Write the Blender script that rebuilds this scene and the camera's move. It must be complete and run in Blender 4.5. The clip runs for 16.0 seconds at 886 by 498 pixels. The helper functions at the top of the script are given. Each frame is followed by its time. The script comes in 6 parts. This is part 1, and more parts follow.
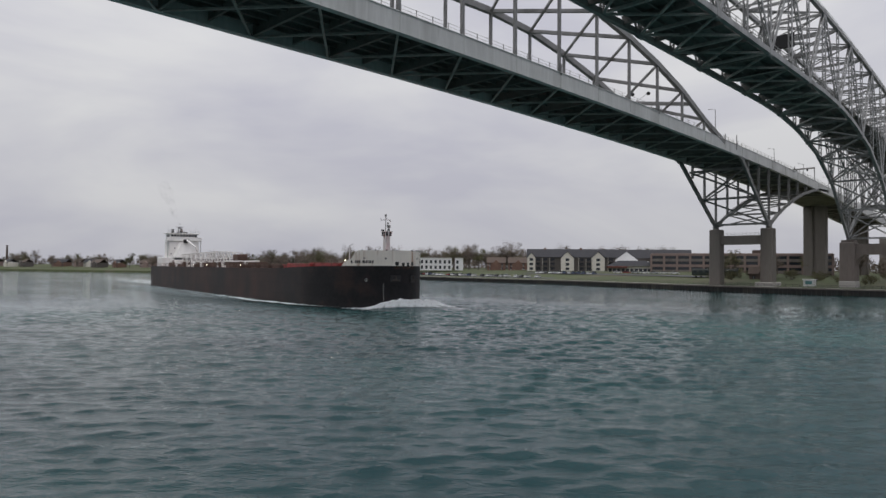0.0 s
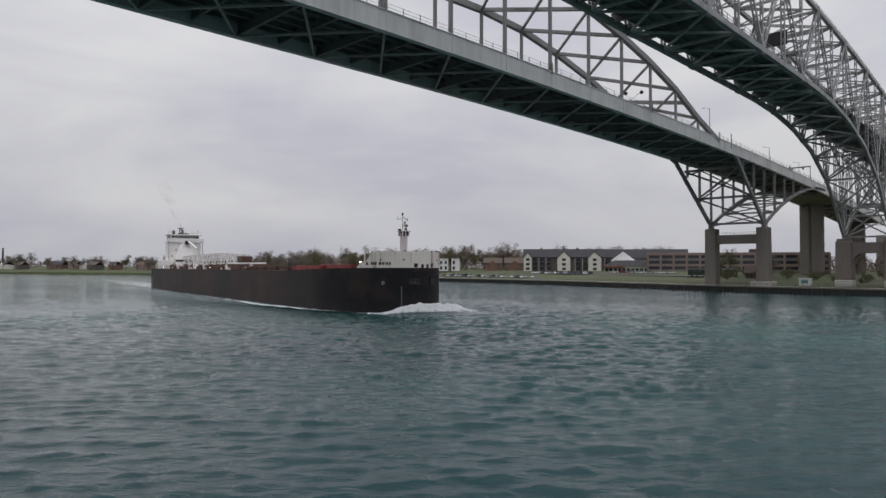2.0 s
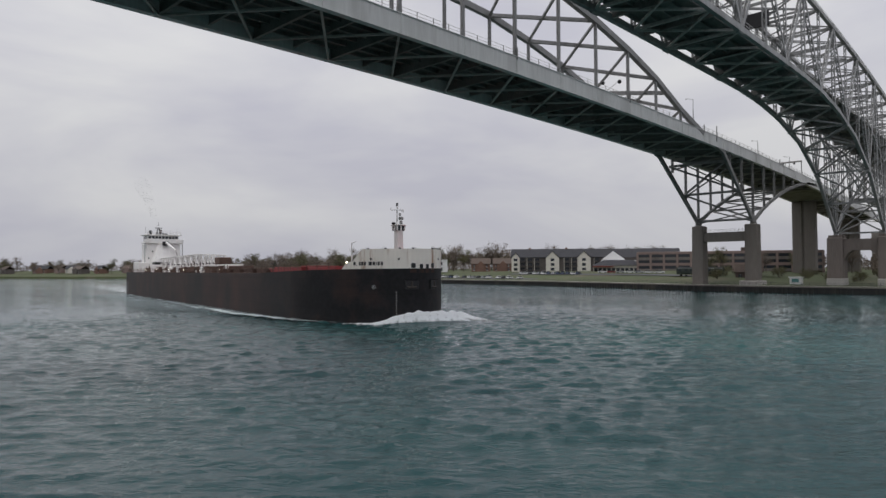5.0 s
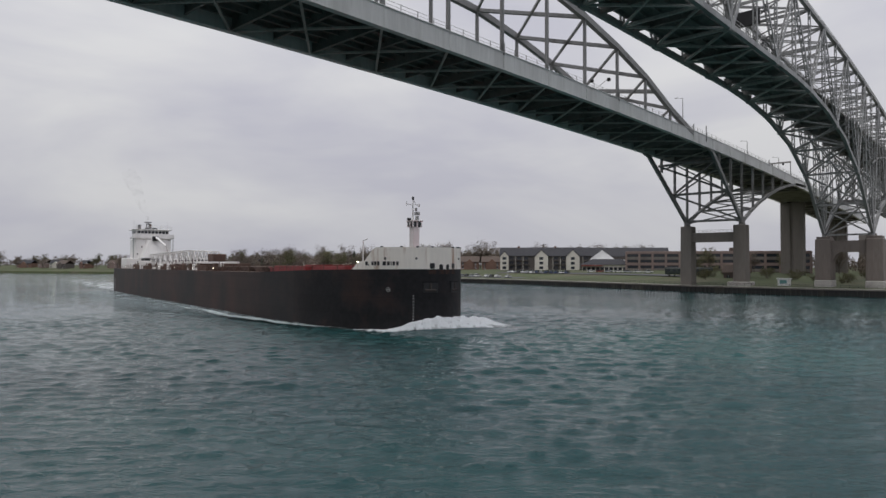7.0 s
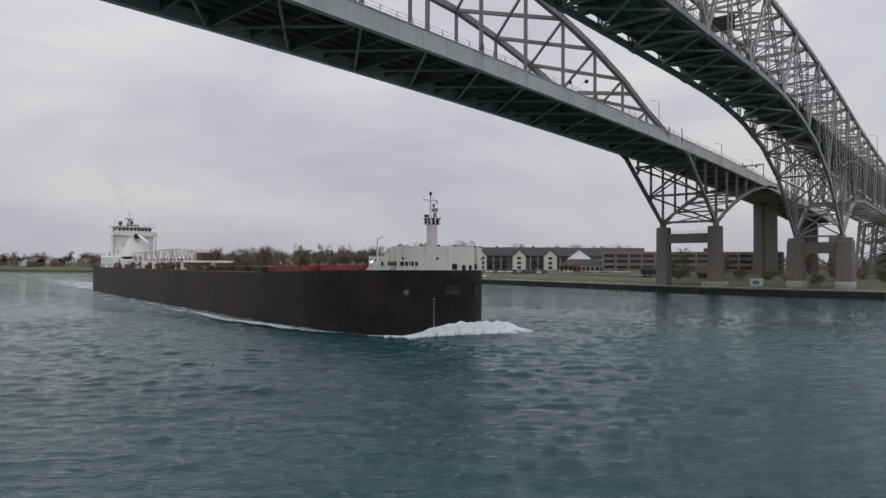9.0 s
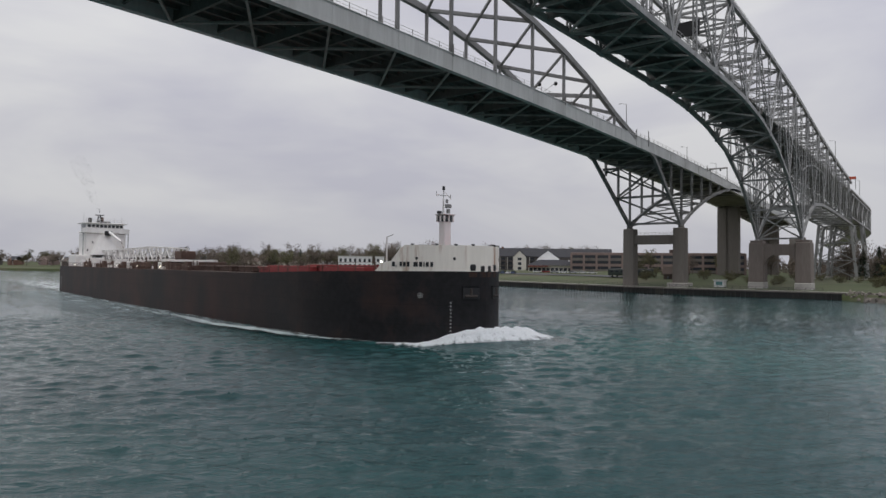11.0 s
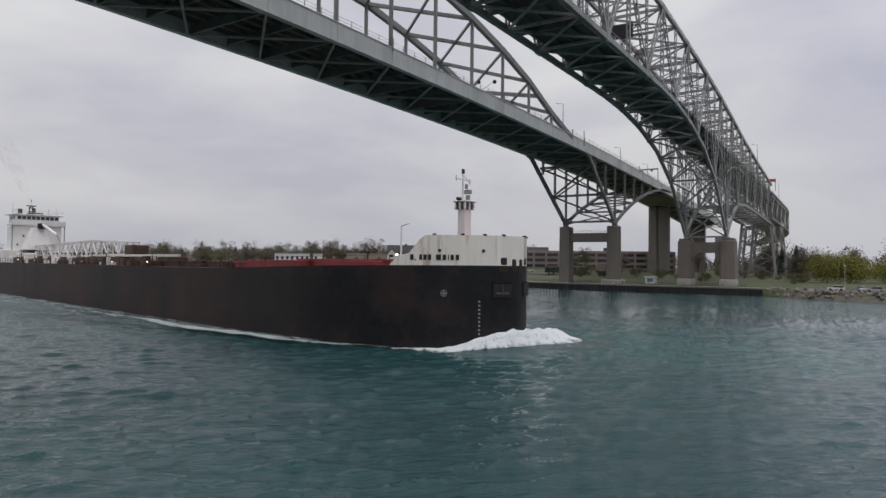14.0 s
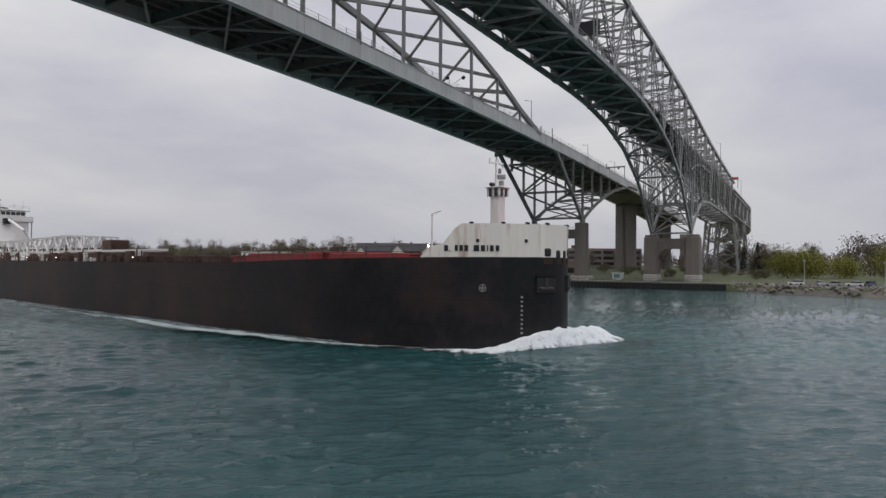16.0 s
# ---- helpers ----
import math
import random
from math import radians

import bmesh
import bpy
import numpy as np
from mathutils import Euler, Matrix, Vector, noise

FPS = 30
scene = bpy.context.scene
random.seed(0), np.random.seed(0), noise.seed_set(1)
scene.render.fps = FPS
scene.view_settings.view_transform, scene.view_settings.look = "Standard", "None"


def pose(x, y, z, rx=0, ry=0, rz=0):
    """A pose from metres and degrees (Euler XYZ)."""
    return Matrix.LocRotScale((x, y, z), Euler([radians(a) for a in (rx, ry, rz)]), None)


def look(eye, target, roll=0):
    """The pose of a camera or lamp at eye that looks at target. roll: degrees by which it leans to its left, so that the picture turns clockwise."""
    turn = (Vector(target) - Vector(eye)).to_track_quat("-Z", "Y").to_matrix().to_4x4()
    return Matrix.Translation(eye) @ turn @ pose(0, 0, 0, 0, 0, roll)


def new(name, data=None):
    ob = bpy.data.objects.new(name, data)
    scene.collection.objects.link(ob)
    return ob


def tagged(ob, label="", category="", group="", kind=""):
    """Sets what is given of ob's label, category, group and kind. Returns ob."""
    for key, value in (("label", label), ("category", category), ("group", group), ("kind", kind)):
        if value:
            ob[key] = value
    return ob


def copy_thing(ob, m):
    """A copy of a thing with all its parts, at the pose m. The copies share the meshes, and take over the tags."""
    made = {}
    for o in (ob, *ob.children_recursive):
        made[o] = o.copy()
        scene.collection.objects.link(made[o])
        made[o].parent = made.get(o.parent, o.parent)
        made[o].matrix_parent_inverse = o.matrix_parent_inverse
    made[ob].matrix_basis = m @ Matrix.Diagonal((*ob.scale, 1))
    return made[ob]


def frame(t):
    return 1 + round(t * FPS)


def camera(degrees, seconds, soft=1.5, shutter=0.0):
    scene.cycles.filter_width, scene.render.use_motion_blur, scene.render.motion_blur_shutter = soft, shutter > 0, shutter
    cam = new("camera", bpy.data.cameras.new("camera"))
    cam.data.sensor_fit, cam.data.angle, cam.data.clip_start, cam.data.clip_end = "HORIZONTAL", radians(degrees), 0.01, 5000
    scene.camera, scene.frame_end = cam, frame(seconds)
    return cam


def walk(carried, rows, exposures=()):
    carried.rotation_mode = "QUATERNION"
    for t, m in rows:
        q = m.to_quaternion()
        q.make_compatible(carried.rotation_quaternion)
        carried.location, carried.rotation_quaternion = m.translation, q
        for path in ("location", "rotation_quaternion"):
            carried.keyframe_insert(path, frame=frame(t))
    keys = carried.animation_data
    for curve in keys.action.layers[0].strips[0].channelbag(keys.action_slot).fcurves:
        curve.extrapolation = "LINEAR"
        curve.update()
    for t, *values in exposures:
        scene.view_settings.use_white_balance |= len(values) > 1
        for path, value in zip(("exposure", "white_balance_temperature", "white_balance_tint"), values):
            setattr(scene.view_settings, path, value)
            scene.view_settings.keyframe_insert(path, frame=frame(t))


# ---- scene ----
cam = camera(69.0, 16.0)
PATH = [
    (0, (0.652, 0.753, 8.361), (2.092, 2.14, 8.417), 0.5),
    (0.5, (0.94, 0.908, 8.464), (2.382, 2.293, 8.52), 0.4),
    (1, (1.456, 0.911, 8.57), (2.898, 2.295, 8.627), 0.3),
    (1.5, (1.919, 0.655, 8.601), (3.362, 2.039, 8.658), 0.2),
    (2, (2.847, 0.511, 8.59), (4.29, 1.895, 8.647), 0.2),
    (2.5, (4.014, 0.462, 8.536), (5.458, 1.846, 8.594), 0.1),
    (3, (5.742, 0.533, 8.459), (7.186, 1.915, 8.518), -0.1),
    (3.5, (8.332, 0.758, 8.394), (9.778, 2.138, 8.455), -0.3),
    (4, (11.301, 0.963, 8.265), (12.747, 2.343, 8.328), -0.3),
    (6.5, (18.084, 2.437, 8.889), (19.54, 3.807, 8.944), 0.1),
    (7, (18.353, 2.511, 8.976), (19.82, 3.869, 9.028), 0.2),
    (7.5, (18.359, 2.584, 9.003), (19.838, 3.93, 9.054), 0.3),
    (8, (18.421, 2.589, 8.969), (19.911, 3.922, 9.021), 0.3),
    (8.5, (18.488, 2.603, 9.013), (19.989, 3.924, 9.063), 0.4),
    (9, (18.376, 2.523, 9.137), (19.888, 3.831, 9.187), 0.4),
    (11.5, (18.658, 2.334, 9.166), (20.241, 3.555, 9.217), 0.7),
    (12, (18.634, 2.309, 9.129), (20.229, 3.515, 9.181), 0.7),
    (12.5, (18.563, 2.456, 9.026), (20.175, 3.637, 9.081), 0.6),
    (13, (18.574, 2.288, 9.014), (20.21, 3.438, 9.067), 0.6),
    (13.5, (18.759, 2.209, 8.826), (20.417, 3.326, 8.876), 0.7),
    (14, (18.862, 2.451, 8.519), (20.541, 3.535, 8.568), 0.7),
    (14.5, (18.919, 2.612, 8.282), (20.612, 3.675, 8.329), 0.8),
    (15, (19.082, 2.746, 8.048), (20.788, 3.788, 8.095), 0.6),
    (15.5, (19.238, 2.729, 7.893), (20.957, 3.75, 7.939), 0.7),
    (16, (19.357, 2.594, 7.831), (21.086, 3.598, 7.877), 0.5),
]
walk(cam, [(t, look(eye, target, roll)) for t, eye, target, roll in PATH])

# ---- world and light: a bright, even overcast sky ----
world = bpy.data.worlds.new("overcast_sky")
scene.world = world
world.use_nodes = True
wn, wl = world.node_tree.nodes, world.node_tree.links
wn.clear()
w_out = wn.new("ShaderNodeOutputWorld")
w_bg = wn.new("ShaderNodeBackground")
w_co = wn.new("ShaderNodeTexCoord")
w_map = wn.new("ShaderNodeMapping")
w_map.inputs["Scale"].default_value = (1.6, 1.6, 5.0)
w_n1 = wn.new("ShaderNodeTexNoise")
w_n1.inputs["Scale"].default_value = 1.3
w_n1.inputs["Detail"].default_value = 5.0
w_n1.inputs["Roughness"].default_value = 0.5
w_n1.inputs["Distortion"].default_value = 0.4
w_ramp = wn.new("ShaderNodeValToRGB")
w_ramp.color_ramp.elements[0].position = 0.36
w_ramp.color_ramp.elements[0].color = (0.51, 0.512, 0.58, 1)
w_ramp.color_ramp.elements[1].position = 0.60
w_ramp.color_ramp.elements[1].color = (0.66, 0.662, 0.68, 1)
wl.new(w_co.outputs["Generated"], w_map.inputs["Vector"])
wl.new(w_map.outputs["Vector"], w_n1.inputs["Vector"])
wl.new(w_n1.outputs["Fac"], w_ramp.inputs["Fac"])
# a slightly darker, bluer bank of cloud down-river
w_sep = wn.new("ShaderNodeSeparateXYZ")
w_bank = wn.new("ShaderNodeMapRange")
w_bank.interpolation_type = "SMOOTHSTEP"
w_bank.inputs["From Min"].default_value = 0.30
w_bank.inputs["From Max"].default_value = -0.12
w_mix = wn.new("ShaderNodeMix")
w_mix.data_type = "RGBA"
w_mix.blend_type = "MULTIPLY"
w_mix.inputs["B"].default_value = (0.93, 0.935, 0.98, 1)
wl.new(w_co.outputs["Generated"], w_sep.inputs[0])
wl.new(w_sep.outputs["Y"], w_bank.inputs["Value"])
wl.new(w_bank.outputs["Result"], w_mix.inputs["Factor"])
wl.new(w_ramp.outputs["Color"], w_mix.inputs["A"])
# an overcast sky is brighter overhead than along the horizon
w_up = wn.new("ShaderNodeMapRange")
w_up.interpolation_type = "SMOOTHSTEP"
w_up.inputs["From Min"].default_value = 0.45
w_up.inputs["From Max"].default_value = 1.0
w_up.inputs["To Min"].default_value = 1.0
w_up.inputs["To Max"].default_value = 1.75
wl.new(w_sep.outputs["Z"], w_up.inputs["Value"])
w_low = wn.new("ShaderNodeMapRange")
w_low.inputs["From Min"].default_value = 0.0
w_low.inputs["From Max"].default_value = 0.32
w_low.inputs["To Min"].default_value = 0.84
w_low.inputs["To Max"].default_value = 1.06
wl.new(w_sep.outputs["Z"], w_low.inputs["Value"])
w_grade = wn.new("ShaderNodeMath")
w_grade.operation = "MULTIPLY"
wl.new(w_up.outputs["Result"], w_grade.inputs[0])
wl.new(w_low.outputs["Result"], w_grade.inputs[1])
wl.new(w_grade.outputs[0], w_bg.inputs["Strength"])
wl.new(w_mix.outputs["Result"], w_bg.inputs["Color"])
wl.new(w_bg.outputs["Background"], w_out.inputs["Surface"])

sun = new("sun", bpy.data.lights.new("sun", "SUN"))
sun.data.energy = 1.0
sun.data.angle = radians(40)
sun.data.color = (1.0, 0.98, 0.95)
sun.matrix_world = look((-90, -70, 400), (0, 0, 0))


# ---- materials ----
def mat(name, col, rough=0.6, metal=0.0, vary=0.15, scale=1.0, fine=12.0, bump=0.0, dark=None, stain=0.0, stain_scale=0.15,
        rnd=0.0, streak=False, spec=0.5):
    """A surface with a coarse and a fine variation, optional stains of another colour, streaks and relief."""
    m = bpy.data.materials.new(name)
    m.use_nodes = True
    nt = m.node_tree
    b = nt.nodes["Principled BSDF"]
    b.inputs["Roughness"].default_value = rough
    b.inputs["Metallic"].default_value = metal
    b.inputs["Specular IOR Level"].default_value = spec
    co = nt.nodes.new("ShaderNodeTexCoord")
    mp = nt.nodes.new("ShaderNodeMapping")
    if streak:
        mp.inputs["Scale"].default_value = (1, 1, 0.12)
    nt.links.new(co.outputs["Object"], mp.inputs["Vector"])
    n1 = nt.nodes.new("ShaderNodeTexNoise")
    n1.inputs["Scale"].default_value = scale
    n1.inputs["Detail"].default_value = 4
    n2 = nt.nodes.new("ShaderNodeTexNoise")
    n2.inputs["Scale"].default_value = fine
    n2.inputs["Detail"].default_value = 3
    nt.links.new(mp.outputs["Vector"], n1.inputs["Vector"])
    nt.links.new(mp.outputs["Vector"], n2.inputs["Vector"])
    ad = nt.nodes.new("ShaderNodeMath")
    ad.operation = "ADD"
    nt.links.new(n1.outputs["Fac"], ad.inputs[0])
    nt.links.new(n2.outputs["Fac"], ad.inputs[1])
    mr = nt.nodes.new("ShaderNodeMapRange")
    mr.inputs["From Min"].default_value = 0.7
    mr.inputs["From Max"].default_value = 1.3
    mr.inputs["To Min"].default_value = 1 - vary
    mr.inputs["To Max"].default_value = 1 + vary
    nt.links.new(ad.outputs[0], mr.inputs["Value"])
    mul = nt.nodes.new("ShaderNodeVectorMath")
    mul.operation = "SCALE"
    mul.inputs[0].default_value = col[:3]
    last = mr.outputs["Result"]
    if rnd:
        oi = nt.nodes.new("ShaderNodeObjectInfo")
        r2 = nt.nodes.new("ShaderNodeMapRange")
        r2.inputs["To Min"].default_value = 1 - rnd
        r2.inputs["To Max"].default_value = 1 + rnd
        nt.links.new(oi.outputs["Random"], r2.inputs["Value"])
        mm = nt.nodes.new("ShaderNodeMath")
        mm.operation = "MULTIPLY"
        nt.links.new(last, mm.inputs[0])
        nt.links.new(r2.outputs["Result"], mm.inputs[1])
        last = mm.outputs[0]
    nt.links.new(last, mul.inputs["Scale"])
    colour = mul.outputs["Vector"]
    if dark:
        n3 = nt.nodes.new("ShaderNodeTexNoise")
        n3.inputs["Scale"].default_value = stain_scale
        n3.inputs["Detail"].default_value = 6
        n3.inputs["Roughness"].default_value = 0.65
        nt.links.new(mp.outputs["Vector"], n3.inputs["Vector"])
        r3 = nt.nodes.new("ShaderNodeMapRange")
        r3.inputs["From Min"].default_value = 0.62 - 0.3 * stain
        r3.inputs["From Max"].default_value = 0.80 - 0.3 * stain
        nt.links.new(n3.outputs["Fac"], r3.inputs["Value"])
        mx = nt.nodes.new("ShaderNodeMix")
        mx.data_type = "RGBA"
        nt.links.new(r3.outputs["Result"], mx.inputs["Factor"])
        nt.links.new(colour, mx.inputs["A"])
        mx.inputs["B"].default_value = (*dark[:3], 1)
        colour = mx.outputs["Result"]
    nt.links.new(colour, b.inputs["Base Color"])
    if bump:
        bp = nt.nodes.new("ShaderNodeBump")
        bp.inputs["Strength"].default_value = bump
        bp.inputs["Distance"].default_value = 0.05
        nt.links.new(n2.outputs["Fac"], bp.inputs["Height"])
        nt.links.new(bp.outputs["Normal"], b.inputs["Normal"])
    return m


# New bridge's one paint split: FASCIA lightened as lit, STEEL_NEW darkened as in shade
FASCIA = mat("lit_bridge_grey", (0.58, 0.585, 0.57), 0.5, vary=0.1, scale=0.25, fine=2, dark=(0.40, 0.40, 0.385), stain=0.3, streak=True)
STEEL_NEW = mat("shaded_bridge_grey", (0.205, 0.203, 0.197), 0.5, vary=0.15, scale=0.3, fine=3, dark=(0.10, 0.097, 0.092), stain=0.35, streak=True)
STEEL_OLD = mat("weathered_bridge_paint", (0.275, 0.275, 0.267), 0.55, vary=0.18, scale=0.4, fine=4, dark=(0.12, 0.12, 0.118), stain=0.35, streak=True)
STEEL_UNDER = mat("dark_underdeck_steel", (0.20, 0.19, 0.175), 0.65, vary=0.3, scale=0.3, fine=3, dark=(0.10, 0.09, 0.078), stain=0.4)
STEEL_BRACE = mat("grey_underdeck_bracing", (0.40, 0.385, 0.36), 0.6, vary=0.25, scale=0.3, fine=3, dark=(0.20, 0.185, 0.165), stain=0.35)
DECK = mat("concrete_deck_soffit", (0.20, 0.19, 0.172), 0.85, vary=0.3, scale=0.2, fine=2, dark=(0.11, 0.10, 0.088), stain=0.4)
CONC = mat("pier_concrete", (0.180, 0.162, 0.142), 0.85, vary=0.12, scale=0.3, fine=3, dark=(0.12, 0.105, 0.09), stain=0.4, streak=True, bump=0.2)
CONC_OLD = mat("old_pier_concrete", (0.195, 0.166, 0.146), 0.9, vary=0.15, scale=0.3, fine=3, dark=(0.14, 0.115, 0.10), stain=0.4, streak=True, bump=0.2)
CONC_PALE = mat("pale_concrete", (0.42, 0.40, 0.37), 0.85, vary=0.1, scale=0.4, fine=3, dark=(0.28, 0.26, 0.24), stain=0.3)
SEAWALL = mat("dark_sheet_piling", (0.022, 0.021, 0.02), 0.8, vary=0.3, scale=0.5, fine=4, dark=(0.07, 0.06, 0.045), stain=0.3, streak=True)
GRASS = mat("spring_grass", (0.058, 0.072, 0.026), 0.95, vary=0.25, scale=0.05, fine=1.2, dark=(0.10, 0.09, 0.055), stain=0.35, stain_scale=0.03)
ASPHALT = mat("asphalt", (0.075, 0.075, 0.078), 0.9, vary=0.15, scale=0.1, fine=4)
PATH_CONC = mat("promenade_concrete", (0.33, 0.31, 0.28), 0.9, vary=0.12, scale=0.2, fine=2)
RUBBLE = mat("shore_rubble", (0.20, 0.176, 0.155), 0.9, vary=0.2, scale=0.6, fine=4, rnd=0.4)


# ---- building helpers ----
def thing(name, label, category, group="", kind="", at=(0, 0, 0), turn=0.0):
    ob = new(name)
    ob.empty_display_size = 0.5
    ob.matrix_world = pose(*at, 0, 0, turn)
    return tagged(ob, label, category, group, kind)


def mesh_of(bm, material, smooth=False):
    me = bpy.data.meshes.new("mesh")
    bm.normal_update()
    bm.to_mesh(me)
    bm.free()
    for m in material if isinstance(material, (list, tuple)) else [material]:
        me.materials.append(m)
    if smooth:
        me.shade_smooth()
    return me


def part(name, bm, material, parent, label="", smooth=False):
    ob = new(name, mesh_of(bm, material, smooth))
    ob.parent = parent
    if label:
        tagged(ob, label)
    return ob


def box(bm, cx, cy, cz, sx, sy, sz, bevel=0.0, rz=0.0):
    r = bmesh.ops.create_cube(bm, size=1.0, matrix=pose(cx, cy, cz, 0, 0, rz) @ Matrix.Diagonal((sx, sy, sz, 1)))
    if bevel:
        vs = set(r["verts"])
        es = [e for e in bm.edges if e.verts[0] in vs and e.verts[1] in vs]
        bmesh.ops.bevel(bm, geom=es, offset=bevel, segments=1, affect="EDGES")
    return bm


def beam_frame(a, b):
    a, b = Vector(a), Vector(b)
    d = b - a
    n = d.length
    d.normalize()
    side = d.cross(Vector((0, 0, 1)))
    if side.length < 1e-3:
        side = Vector((0, 1, 0))
    side.normalize()
    up = side.cross(d)
    return a, d, side, up, n


def beam(bm, a, b, w, h):
    """A solid bar from a to b, w wide and h deep."""
    a, d, side, up, n = beam_frame(a, b)
    vs = []
    for e in (a, a + d * n):
        for s, u in ((-1, -1), (1, -1), (1, 1), (-1, 1)):
            vs.append(bm.verts.new(e + side * (s * w / 2) + up * (u * h / 2)))
    for f in ((0, 1, 2, 3), (7, 6, 5, 4), (0, 4, 5, 1), (1, 5, 6, 2), (2, 6, 7, 3), (3, 7, 4, 0)):
        bm.faces.new([vs[i] for i in f])
    return bm


def ibeam(bm, a, b, w, h, t=0.08):
    """A rolled I section from a to b."""
    a, d, side, up, n = beam_frame(a, b)
    e = a + d * n
    beam(bm, a + up * (h / 2 - t / 2), e + up * (h / 2 - t / 2), w, t)
    beam(bm, a - up * (h / 2 - t / 2), e - up * (h / 2 - t / 2), w, t)
    beam(bm, a, e, t, h - 2 * t)
    return bm


def laced(bm, a, b, w, h, pitch=1.5):
    """A built-up member: two side plates joined by zigzag lacing."""
    a, d, side, up, n = beam_frame(a, b)
    e = a + d * n
    for s in (-1, 1):
        beam(bm, a + side * (s * w * 0.42), e + side * (s * w * 0.42), w * 0.2, h)
    k = max(2, int(n / pitch))
    for i in range(k):
        p, q = a + d * (n * i / k), a + d * (n * (i + 1) / k)
        s = 1 if i % 2 else -1
        beam(bm, p + side * (s * w * 0.4) + up * h * 0.4, q - side * (s * w * 0.4) + up * h * 0.4, 0.1, 0.1)
        beam(bm, p - side * (s * w * 0.4) - up * h * 0.4, q + side * (s * w * 0.4) - up * h * 0.4, 0.1, 0.1)
    return bm


def cyl(bm, a, b, r0, r1=None, n=10):
    a, b = Vector(a), Vector(b)
    r1 = r0 if r1 is None else r1
    q = (b - a).to_track_quat("Z", "Y").to_matrix()
    rings = []
    for c, r in ((a, r0), (b, r1)):
        rings.append([bm.verts.new(c + q @ Vector((r * math.cos(6.2832 * i / n), r * math.sin(6.2832 * i / n), 0))) for i in range(n)])
    for i in range(n):
        j = (i + 1) % n
        bm.faces.new((rings[0][i], rings[0][j], rings[1][j], rings[1][i]))
    bm.faces.new(rings[0][::-1])
    bm.faces.new(rings[1])
    return bm


def prism(bm, outline, z0, z1):
    """An upright solid over a plan outline (counter-clockwise)."""
    lo = [bm.verts.new((x, y, z0)) for x, y in outline]
    hi = [bm.verts.new((x, y, z1)) for x, y in outline]
    n = len(outline)
    for i in range(n):
        j = (i + 1) % n
        bm.faces.new((lo[i], lo[j], hi[j], hi[i]))
    bm.faces.new(hi)
    bm.faces.new(lo[::-1])
    return bm


def extrude_y(bm, outline, y0, y1):
    """A solid with an outline in x and z, from y0 to y1."""
    lo = [bm.verts.new((x, y0, z)) for x, z in outline]
    hi = [bm.verts.new((x, y1, z)) for x, z in outline]
    n = len(outline)
    for i in range(n):
        j = (i + 1) % n
        bm.faces.new((lo[i], lo[j], hi[j], hi[i]))
    bm.faces.new(hi)
    bm.faces.new(lo[::-1])
    bmesh.ops.recalc_face_normals(bm, faces=bm.faces)
    return bm


def lerp_line(pts, x):
    """The height at x of a line through points sorted by x."""
    for (x0, z0), (x1, z1) in zip(pts, pts[1:]):
        if x <= x1:
            return z0 + (z1 - z0) * (x - x0) / (x1 - x0)
    return pts[-1][1]


def B():
    return bmesh.new()


